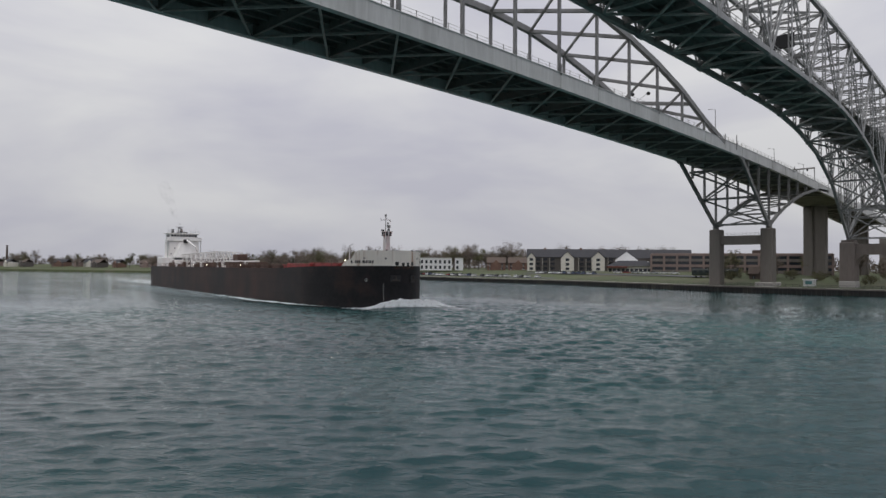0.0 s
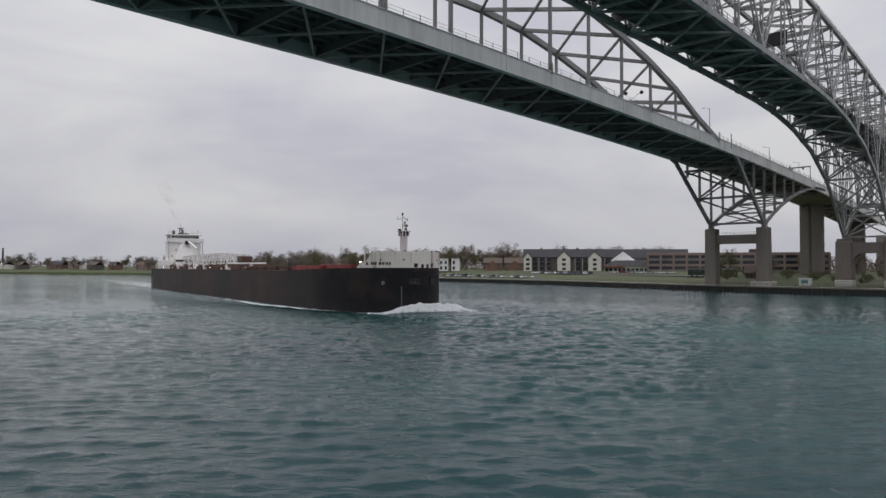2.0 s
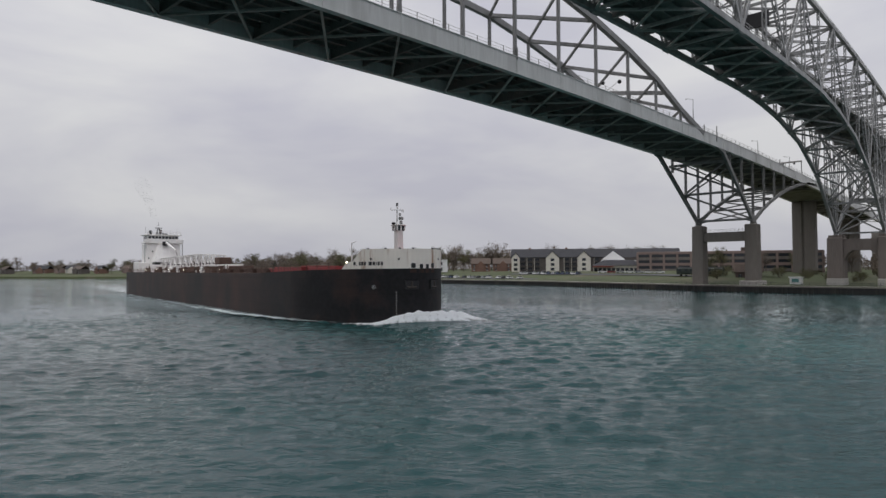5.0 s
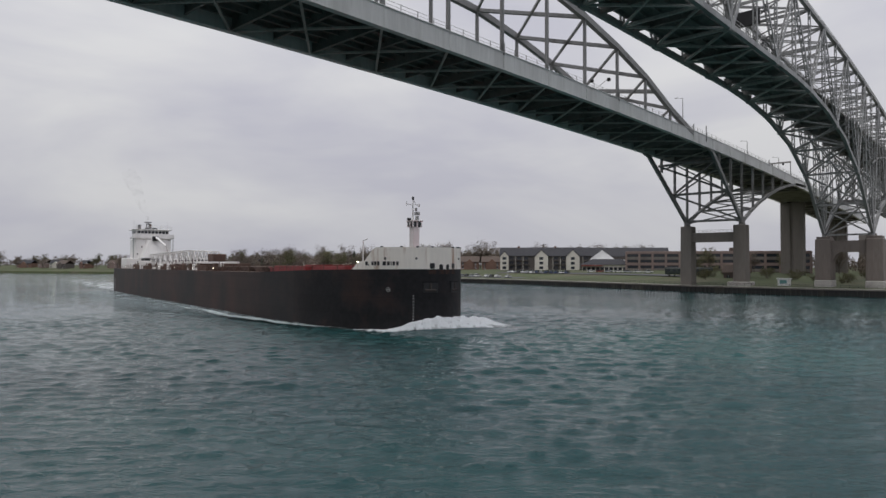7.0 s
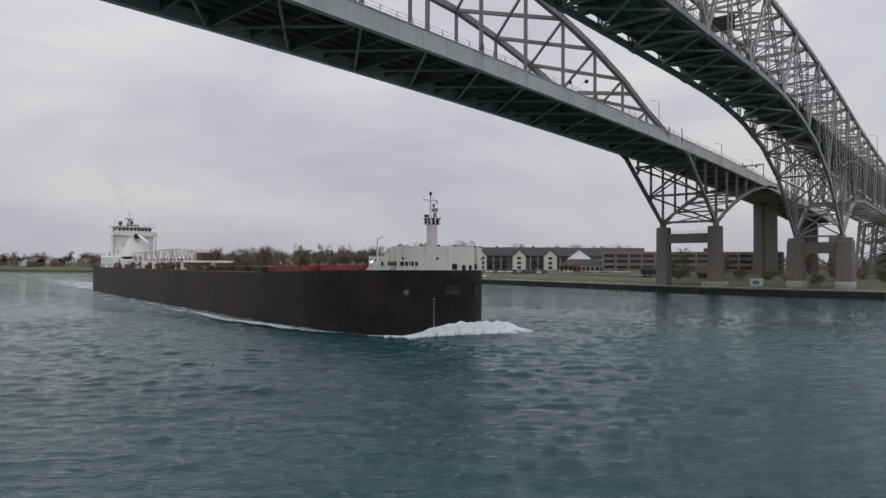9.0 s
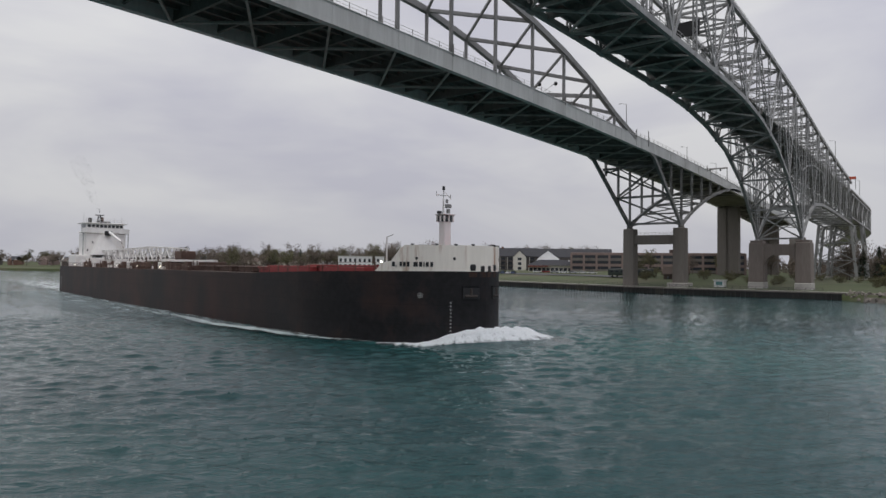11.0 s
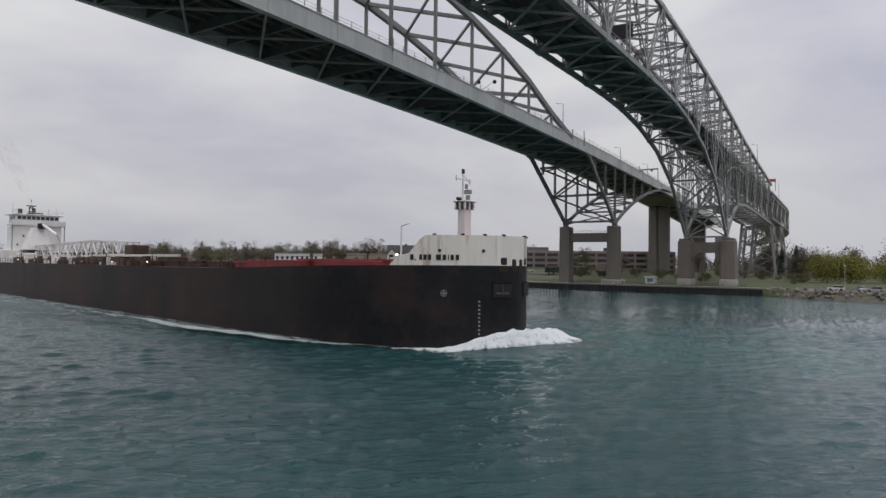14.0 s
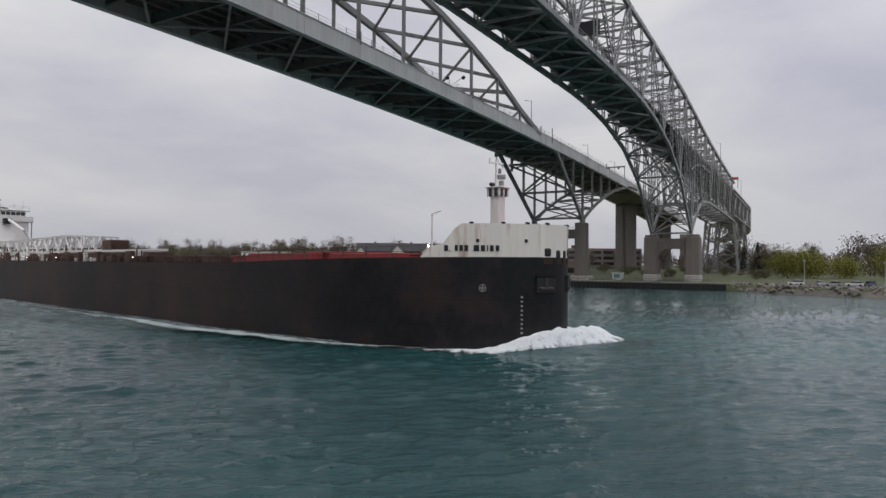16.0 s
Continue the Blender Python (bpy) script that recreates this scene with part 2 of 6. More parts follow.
# ---- water: one rippled sheet to the horizon ----
def water_material():
    m = bpy.data.materials.new("river_water")
    m.use_nodes = True
    nt = m.node_tree
    b = nt.nodes["Principled BSDF"]
    b.inputs["IOR"].default_value = 1.33
    b.inputs["Roughness"].default_value = 0.05
    co = nt.nodes.new("ShaderNodeTexCoord")

    def noise_at(scale, sx, sy, rot, detail, rough=0.55, dist=0.0):
        mp = nt.nodes.new("ShaderNodeMapping")
        mp.vector_type = "TEXTURE"
        mp.inputs["Scale"].default_value = (1 / sx, 1 / sy, 1)
        mp.inputs["Rotation"].default_value = (0, 0, radians(rot))
        nt.links.new(co.outputs["Object"], mp.inputs["Vector"])
        n = nt.nodes.new("ShaderNodeTexNoise")
        n.inputs["Scale"].default_value = scale
        n.inputs["Detail"].default_value = detail
        n.inputs["Roughness"].default_value = rough
        n.inputs["Distortion"].default_value = dist
        nt.links.new(mp.outputs["Vector"], n.inputs["Vector"])
        return n.outputs["Fac"]

    big = noise_at(0.016, 1.0, 0.5, 20, 4, 0.6, 0.6)
    ramp = nt.nodes.new("ShaderNodeValToRGB")
    ramp.color_ramp.elements[0].position = 0.35
    ramp.color_ramp.elements[0].color = (0.012, 0.043, 0.048, 1)
    ramp.color_ramp.elements[1].position = 0.68
    ramp.color_ramp.elements[1].color = (0.024, 0.080, 0.077, 1)
    nt.links.new(big, ramp.inputs["Fac"])
    nt.links.new(ramp.outputs["Color"], b.inputs["Base Color"])
    w1 = noise_at(1.0, 1.0, 0.34, 40, 5, 0.62, 0.3)
    w2 = noise_at(3.2, 1.0, 0.45, 50, 4, 0.65, 0.2)
    calm = noise_at(0.03, 1.0, 0.35, 30, 3, 0.5, 0.8)
    cr = nt.nodes.new("ShaderNodeMapRange")
    cr.inputs["From Min"].default_value = 0.35
    cr.inputs["From Max"].default_value = 0.65
    cr.inputs["To Min"].default_value = 0.4
    cr.inputs["To Max"].default_value = 1.0
    nt.links.new(calm, cr.inputs["Value"])
    b1 = nt.nodes.new("ShaderNodeBump")
    b1.inputs["Distance"].default_value = 0.32
    nt.links.new(w1, b1.inputs["Height"])
    nt.links.new(cr.outputs["Result"], b1.inputs["Strength"])
    b2 = nt.nodes.new("ShaderNodeBump")
    nt.links.new(cr.outputs["Result"], b2.inputs["Strength"])
    b2.inputs["Distance"].default_value = 0.09
    nt.links.new(w2, b2.inputs["Height"])
    nt.links.new(b1.outputs["Normal"], b2.inputs["Normal"])
    w3 = noise_at(9.0, 1.0, 0.55, 35, 3, 0.6, 0.3)
    b3 = nt.nodes.new("ShaderNodeBump")
    b3.inputs["Strength"].default_value = 0.75
    b3.inputs["Distance"].default_value = 0.02
    nt.links.new(w3, b3.inputs["Height"])
    nt.links.new(b2.outputs["Normal"], b3.inputs["Normal"])
    nt.links.new(b3.outputs["Normal"], b.inputs["Normal"])
    return m


def grid_mesh(name, xs, ys, zf, material):
    nx, ny = len(xs), len(ys)
    X, Y = np.meshgrid(xs, ys)
    Z = zf(X, Y)
    co = np.stack([X, Y, Z], -1).reshape(-1, 3).astype(np.float32)
    me = bpy.data.meshes.new(name)
    me.vertices.add(nx * ny)
    me.vertices.foreach_set("co", co.ravel())
    i = np.arange((nx - 1) * (ny - 1))
    r, c = i // (nx - 1), i % (nx - 1)
    v = r * nx + c
    quads = np.stack([v, v + 1, v + nx + 1, v + nx], -1).astype(np.int32)
    me.loops.add(quads.size)
    me.loops.foreach_set("vertex_index", quads.ravel())
    me.polygons.add(len(quads))
    me.polygons.foreach_set("loop_start", np.arange(0, quads.size, 4, dtype=np.int32))
    me.update(calc_edges=True)
    me.materials.append(material)
    me.shade_smooth()
    return new(name, me)


def graded(lo, a, b, hi, step, grow):
    out = list(np.arange(a, b, step))
    s, x = step, a
    left = []
    while x > lo:
        s *= grow
        x -= s
        left.append(x)
    s, x = step, out[-1]
    right = []
    while x < hi:
        s *= grow
        x += s
        right.append(x)
    return np.array(left[::-1] + out + right)


wave_rng = np.random.RandomState(4)
WAVES = [(0.7 * 4.2 ** wave_rng.uniform(0, 1), math.radians(46 + wave_rng.normal(0, 20)), wave_rng.uniform(0, 6.28)) for i in range(44)]


def wave_height(X, Y):
    """Short steep wind chop: many sines, the crests drawn up sharp, in gusty patches."""
    Z = np.zeros_like(X)
    for L, a, ph in WAVES:
        k = 6.2832 / L
        Z += L * np.sin(k * (X * np.cos(a) + Y * np.sin(a)) + ph + 0.9 * np.sin(0.05 * X + 0.037 * Y + ph) + 0.5 * np.sin(0.21 * X - 0.17 * Y + 2 * ph))
    Z *= 0.0064
    Z = Z + 2.6 * Z * Z
    gust = 0.85 + 0.3 * np.sin(0.045 * X + 0.6 * np.sin(0.031 * Y) + 1) * np.sin(0.033 * Y + 0.7 * np.sin(0.027 * X) + 2)
    far = np.clip((np.hypot(X - 20, Y) - 120) / 90, 0, 1)
    return Z * gust * (1 - far)


water = grid_mesh("water", graded(-3500, 10, 118, 3500, 0.2, 1.045), graded(-3500, 10, 118, 4200, 0.2, 1.045), wave_height, water_material())
tagged(water, "choppy teal river water under an overcast sky", "water", kind="structure")

# ---- far bank: seawall, promenade, ground ----
SHORE = [(-1500, 2600), (-300, 1450), (60, 1040), (173, 845), (262, 650), (308, 480), (300, 340), (289, 290), (275, 185), (262, 140), (246, 92), (244, 60), (246, 28),
         (232, 14), (222, -4), (219, -40), (235, -200), (500, -1200)]


def shore_x(y):
    pts = sorted((yy, xx) for xx, yy in SHORE)
    return lerp_line(pts, y)


def ground_z(d, y=200.0):
    """Height of the land d metres behind the water's edge; it lies flatter beside and beyond the bridges."""
    k = lerp_line([(-1e9, 0.22), (20, 0.22), (75, 0.55), (140, 1.0), (1e9, 1.0)], y)
    z = lerp_line([(-4, -1.2), (0, 2.0), (12, 2.5), (35, 4.0), (70, 6.3), (130, 7.0), (300, 7.6), (1e9, 7.6)], d)
    return z if z < 2.2 else 2.2 + k * (z - 2.2)


def make_ground():
    ys = np.concatenate([np.linspace(-1200, -200, 12), np.linspace(-180, 440, 90), np.linspace(460, 2600, 40)])
    ds = np.concatenate([[-4, 0.2, 4, 9, 15, 25], np.linspace(35, 300, 28), [400, 600, 1000, 1800, 3000, 5000]])
    bm = B()
    rows = []
    for y in ys:
        x0 = shore_x(y)
        rows.append([bm.verts.new((x0 + (0.3 if d < 0 and y > 26 else d), y, ground_z(d, y) + (0.25 * noise.noise((d * 0.05, y * 0.05, 1)) if d > 20 else 0))) for d in ds])
    for r0, r1 in zip(rows, rows[1:]):
        for i in range(len(ds) - 1):
            bm.faces.new((r0[i], r0[i + 1], r1[i + 1], r1[i]))
    bmesh.ops.recalc_face_normals(bm, faces=bm.faces)
    ob = new("ground", mesh_of(bm, GRASS, True))
    return tagged(ob, "grassy river bank in early spring, patchy green and brown", "ground", kind="structure")


make_ground()


def make_seawall():
    ys = [y for y in np.arange(27, 480, 6.0)]
    bm, cap, prom = B(), B(), B()
    for y0, y1 in zip(ys, ys[1:]):
        a, b = Vector((shore_x(y0), y0, 0)), Vector((shore_x(y1), y1, 0))
        d = (b - a).normalized()
        n = Vector((-d.y, d.x, 0))
        k = 8
        for i in range(k):
            p, q = a.lerp(b, i / k), a.lerp(b, (i + 1) / k)
            off = n * (0.22 if i % 2 else 0.0)
            beam(bm, p + off + Vector((0, 0, 0.6)), q + off + Vector((0, 0, 0.6)), 0.25, 2.6)
        beam(cap, a + Vector((0.25, 0, 2.12)), b + Vector((0.25, 0, 2.12)), 1.0, 0.45)
        beam(prom, a + Vector((3.4, 0, 2.23)), b + Vector((3.4, 0, 2.23)), 5.0, 0.12)
    tagged(new("seawall", mesh_of(bm, SEAWALL)), "dark stained sheet-pile seawall along the river", "seawall", kind="structure")
    tagged(new("seawall_cap", mesh_of(cap, CONC)), "worn concrete cap along the seawall", "kerb", kind="structure")
    tagged(new("promenade_pavement", mesh_of(prom, PATH_CONC)), "pale concrete riverside walk behind the seawall", "pavement", kind="structure")


make_seawall()


# ---- tied-arch bridge ----
NB_N, NB_F, NB_PIER = 79.2, 98.6, 256.0
RIB = [(8, 46.2), (24, 49.4), (39.7, 53.9), (55.4, 59.6), (71, 63.7), (86.7, 66.8), (102.3, 69.0), (118, 69.6), (133.7, 69.0), (149.3, 66.8), (165, 63.7), (180.6, 59.6),
       (196.3, 53.9), (212, 49.4), (228, 46.2), (256, 24.8)]


def nb_top(x):
    return 50.8 - 1.04e-4 * (x - 140) ** 2 if x > 60 else 50.1 - 0.012 * (60 - x)


def make_new_bridge():
    t = thing("tied_arch_bridge", "grey-painted steel tied-arch road bridge over the river", "bridge")
    xs = [118.0 + 15.66 * i for i in range(-8, 9)]
    long_xs = [118.0 + 15.66 * i for i in range(-17, 24)]
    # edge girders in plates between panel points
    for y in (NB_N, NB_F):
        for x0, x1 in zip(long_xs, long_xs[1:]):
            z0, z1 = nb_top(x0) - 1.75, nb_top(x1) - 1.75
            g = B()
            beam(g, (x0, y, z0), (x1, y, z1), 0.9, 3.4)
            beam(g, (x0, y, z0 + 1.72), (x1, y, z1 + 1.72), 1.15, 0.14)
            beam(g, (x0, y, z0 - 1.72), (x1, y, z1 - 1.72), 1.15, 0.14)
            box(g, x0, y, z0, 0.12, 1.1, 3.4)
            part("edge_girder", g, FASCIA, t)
    # deck slab, stringers and floor beams
    ym = (NB_N + NB_F) / 2
    for x0, x1 in zip(long_xs, long_xs[1:]):
        z0, z1 = nb_top(x0), nb_top(x1)
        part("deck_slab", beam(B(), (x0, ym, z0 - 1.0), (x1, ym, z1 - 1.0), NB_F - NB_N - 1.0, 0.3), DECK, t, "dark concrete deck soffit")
        for k in range(6):
            y = NB_N + 2.5 + k * (NB_F - NB_N - 5) / 5
            part("stringer", ibeam(B(), (x0, y, z0 - 1.6), (x1, y, z1 - 1.6), 0.35, 0.9), STEEL_UNDER, t)
        part("floor_beam", ibeam(B(), (x0, NB_N, z0 - 2.3), (x0, NB_F, z0 - 2.3), 0.5, 2.2, 0.1), STEEL_UNDER, t)
        xm = (x0 + x1) / 2
        part("floor_beam", ibeam(B(), (xm, NB_N, (z0 + z1) / 2 - 2.1), (xm, NB_F, (z0 + z1) / 2 - 2.1), 0.4, 1.6, 0.1), STEEL_UNDER, t)
        part("lateral_brace", beam(B(), (x0, NB_N, z0 - 3.3), (x1, NB_F, z1 - 3.3), 0.4, 0.35), STEEL_BRACE, t)
        part("lateral_brace", beam(B(), (x0, NB_F, z0 - 3.3), (x1, NB_N, z1 - 3.3), 0.4, 0.35), STEEL_BRACE, t)
    # arch ribs, hangers and wind bracing
    for y in (NB_N, NB_F):
        for (x0, z0), (x1, z1) in zip(RIB, RIB[1:]):
            k0, k1 = [4.0 if y == NB_F and xx == 228 else 0.0 for xx in (x0, x1)]
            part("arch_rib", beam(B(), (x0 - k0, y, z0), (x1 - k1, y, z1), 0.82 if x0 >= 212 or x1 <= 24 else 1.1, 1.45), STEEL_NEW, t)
        for x in xs:
            if 30 < x < 200:
                z = lerp_line(RIB, x)
                h = B()
                beam(h, (x, y, nb_top(x) - 0.2), (x, y, z), 0.6, 0.62)
                box(h, x, y, nb_top(x) + 0.6, 1.0, 0.5, 1.4, 0.1)
                box(h, x, y, z - 0.9, 0.8, 0.5, 0.7, 0.1)
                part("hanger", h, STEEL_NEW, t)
    hx = [x for x in xs if 30 < x < 205] + [212]
    for i, x in enumerate(hx[:-1]):
        z = lerp_line(RIB, x)
        if i:
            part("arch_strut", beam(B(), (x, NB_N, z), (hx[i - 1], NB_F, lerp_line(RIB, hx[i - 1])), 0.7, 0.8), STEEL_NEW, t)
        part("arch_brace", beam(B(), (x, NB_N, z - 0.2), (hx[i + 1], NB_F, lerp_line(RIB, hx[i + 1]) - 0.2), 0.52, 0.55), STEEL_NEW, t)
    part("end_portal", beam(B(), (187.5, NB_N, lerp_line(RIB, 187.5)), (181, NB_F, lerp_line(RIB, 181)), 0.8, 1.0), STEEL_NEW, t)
    # the legs under the deck at the far pier: posts, braces, back arch
    back = [(256, 24.8), (266, 29.5), (275, 33.0), (287, 37.0), (299, 40.2), (312, 42.8), (326, 44.6), (340, 44.9)]
    posts = [234, 245, 256, 268, 280, 292, 304, 316, 328]
    for y in (NB_N, NB_F):
        for (x0, z0), (x1, z1) in zip(back, back[1:]):
            part("back_arch", beam(B(), (x0, y, z0), (x1, y, z1), 0.9, 1.0), STEEL_NEW, t)
        for x in posts:
            z = lerp_line(RIB, x) if x < 256 else lerp_line(back, x)
            part("post", ibeam(B(), (x, y, z), (x, y, nb_top(x) - 3.3), 0.7, 0.8, 0.12), STEEL_NEW, t)
        part("gusset", box(B(), 256, y, 25.6, 4.2, 1.0, 2.6, 0.3), STEEL_NEW, t)
        part("bearing", box(B(), 256, y, 24.1, 2.2, 1.6, 0.9, 0.1), STEEL_UNDER, t)
    def leg(z, s):
        """A place on the sloping leg (s=-1) or back arch (s=1) at height z."""
        pts = sorted((zz, xx) for xx, zz in (RIB[-2:] if s < 0 else back))
        return lerp_line(pts, z)
    for z0, z1 in ((25.6, 34.5), (34.5, 43.5)):
        for ya, yb in ((NB_N, NB_F), (NB_F, NB_N)):
            part("cross_brace", beam(B(), (leg(z0, -1), ya, z0), (leg(z1, -1), yb, z1), 0.55, 0.6), STEEL_NEW, t)
    for z in (25.6, 34.5, 43.5):
        part("leg_strut", beam(B(), (leg(z, -1), NB_N, z), (leg(z, -1), NB_F, z), 0.6, 0.8), STEEL_NEW, t)
    for x in posts[3:]:
        z = lerp_line(back, x)
        part("leg_strut", beam(B(), (x, NB_N, z), (x, NB_F, z), 0.5, 0.6), STEEL_NEW, t)
    for x0, x1 in zip(posts[2:], posts[3:]):
        part("cross_brace", beam(B(), (x0, NB_N, lerp_line(back, x0)), (x1, NB_F, lerp_line(back, x1)), 0.4, 0.45), STEEL_NEW, t)
        part("cross_brace", beam(B(), (x0, NB_F, lerp_line(back, x0)), (x1, NB_N, lerp_line(back, x1)), 0.4, 0.45), STEEL_NEW, t)
    for x in (234, 245):
        part("cross_brace", beam(B(), (x, NB_N, nb_top(x) - 4), (x, NB_F, lerp_line(RIB, x) + 1), 0.4, 0.45), STEEL_NEW, t)
        part("cross_brace", beam(B(), (x, NB_F, nb_top(x) - 4), (x, NB_N, lerp_line(RIB, x) + 1), 0.4, 0.45), STEEL_NEW, t)
    # concrete end haunch
    e = B()
    extrude_y(e, [(338, nb_top(338) - 3.5), (338, 43.4), (352, 42.6), (372, 41.9), (372, nb_top(372) - 3.5)], NB_N + 0.6, NB_F - 0.6)
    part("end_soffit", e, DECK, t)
    # railing along both edges
    for y in (NB_N - 0.2, NB_F + 0.2):
        for x0, x1 in zip(long_xs, long_xs[1:]):
            r = B()
            for k in range(4):
                x = x0 + (x1 - x0) * k / 4
                z = nb_top(x)
                beam(r, (x, y, z), (x, y, z + 1.35), 0.1, 0.1)
            for hgt in (0.65, 1.25):
                beam(r, (x0, y, nb_top(x0) + hgt), (x1, y, nb_top(x1) + hgt), 0.05, 0.05)
            part("railing", r, STEEL_NEW, t)
    return t


make_new_bridge()


def pier_column(bm, cx, cy, wx, wy, z0, z1, taper=1.0):
    b0 = bmesh.ops.create_cube(bm, size=1.0, matrix=pose(cx, cy, (z0 + z1) / 2) @ Matrix.Diagonal((wx, wy, z1 - z0, 1)))
    for v in b0["verts"]:
        if v.co.z < (z0 + z1) / 2:
            v.co.x = cx + (v.co.x - cx) * taper
            v.co.y = cy + (v.co.y - cy) * taper
    bmesh.ops.bevel(bm, geom=[e for e in bm.edges], offset=0.25, segments=1, affect="EDGES")
    return bm


def make_piers():
    for px in (NB_PIER, -20.0):
        t = thing("bridge_pier", "tall tan concrete portal pier with two columns", "pier", "bridge piers", at=(px, 0, 0))
        for y in (NB_N + 0.3, NB_F - 0.3):
            part("column", pier_column(B(), 0, y, 4.4, 4.1, 1.0, 23.8, 1.06), CONC, t)
        part("crossbeam", box(B(), 0, (NB_N + NB_F) / 2, 19.6, 3.0, 15.2, 3.4, 0.15), CONC, t)
        r = B()
        for k in range(11):
            y = NB_N + 2.6 + k * 1.44
            beam(r, (1.2, y, 21.3), (1.2, y, 22.4), 0.08, 0.08)
        for z in (21.9, 22.4):
            beam(r, (1.2, NB_N + 2.6, z), (1.2, NB_F - 2.6, z), 0.06, 0.06)
        part("access_railing", r, STEEL_NEW, t, "thin steel railing on the crossbeam")
        part("footing", box(B(), 1.0, NB_N + 0.8, 2.6, 7.5, 7.0, 2.4, 0.2), CONC_PALE, t)
    for px in (262.0, -3.0):
        t = thing("bridge_pier", "broad weathered concrete pier with an arched portal and pale base", "pier", "bridge piers", at=(px, 0, 0))
        for y in (40.6, 54.9):
            part("column", pier_column(B(), 0, y, 6.0, 4.6, 4.6, 18.2, 1.05), CONC_OLD, t)
            part("base_block", pier_column(B(), 0, y, 6.6, 5.1, 0.8, 4.7, 1.02), CONC_PALE, t, "pale repaired concrete base")
            part("cap", box(B(), 0, y, 18.6, 5.0, 3.9, 0.8, 0.1), CONC_OLD, t)
        w = B()
        out = [(42.2, 5), (42.6, 10.5), (43.6, 12.8), (45.2, 13.9), (49.9, 13.9), (51.5, 12.8), (52.5, 10.5), (52.9, 5), (52.9, 17.6), (42.2, 17.6)]
        lo = [w.verts.new((-2.0, y, z)) for y, z in out]
        hi = [w.verts.new((2.0, y, z)) for y, z in out]
        for i in range(len(out)):
            j = (i + 1) % len(out)
            w.faces.new((lo[i], lo[j], hi[j], hi[i]))
        w.faces.new(hi)
        w.faces.new(lo[::-1])
        bmesh.ops.recalc_face_normals(w, faces=w.faces)
        part("portal_wall", w, CONC_OLD, t)
    for px, cy, top in ((378, 94, 41.5), (470, 93, 38), (560, 92, 33)):
        t = thing("approach_pier", "tall slab-sided concrete approach pier", "pier", "bridge piers", at=(px, 0, 0))
        part("column", pier_column(B(), 0, cy - 2.9, 5.0, 4.6, 2.0, top), CONC, t)
        part("column", pier_column(B(), 0, cy + 2.9, 5.0, 4.6, 2.0, top), CONC, t)
        part("web", box(B(), 0, cy, (top + 2) / 2, 3.6, 2.0, top - 2), CONC, t)


make_piers()

# ---- cantilever truss bridge ----
OB_N, OB_F = 41.4, 55.1
OB_LOW = [(-80, 46), (-3, 48.5), (60, 50.2), (120, 50.6), (170, 50.9), (185, 50.5), (203, 48.6), (222, 44.6), (241, 36.6), (262, 19.6), (275, 28.5), (288, 33.0),
          (305, 34.2), (340, 33.8), (400, 32.2)]
OB_TOP = [(-80, 68), (60, 70.6), (130, 71), (180, 70), (210, 68.6), (243, 66.4), (262, 64.6), (300, 60.4), (345, 56.6), (400, 53.0)]


def ob_deck(x):
    return lerp_line([(-200, 47), (60, 51.7), (150, 52.5), (195, 52.3), (262, 51.0), (400, 49.2), (520, 46.5), (900, 30)], x)


# centre line of the approach: straight, then curving up-river
APPROACH = [(400.0, 48.25, 0.0)]
for i in range(20):
    ax, ay, ah = APPROACH[-1]
    ah += math.radians(2.2 if i >= 8 else 0.0)
    APPROACH.append((ax + 11.5 * math.cos(ah), ay + 11.5 * math.sin(ah), ah))


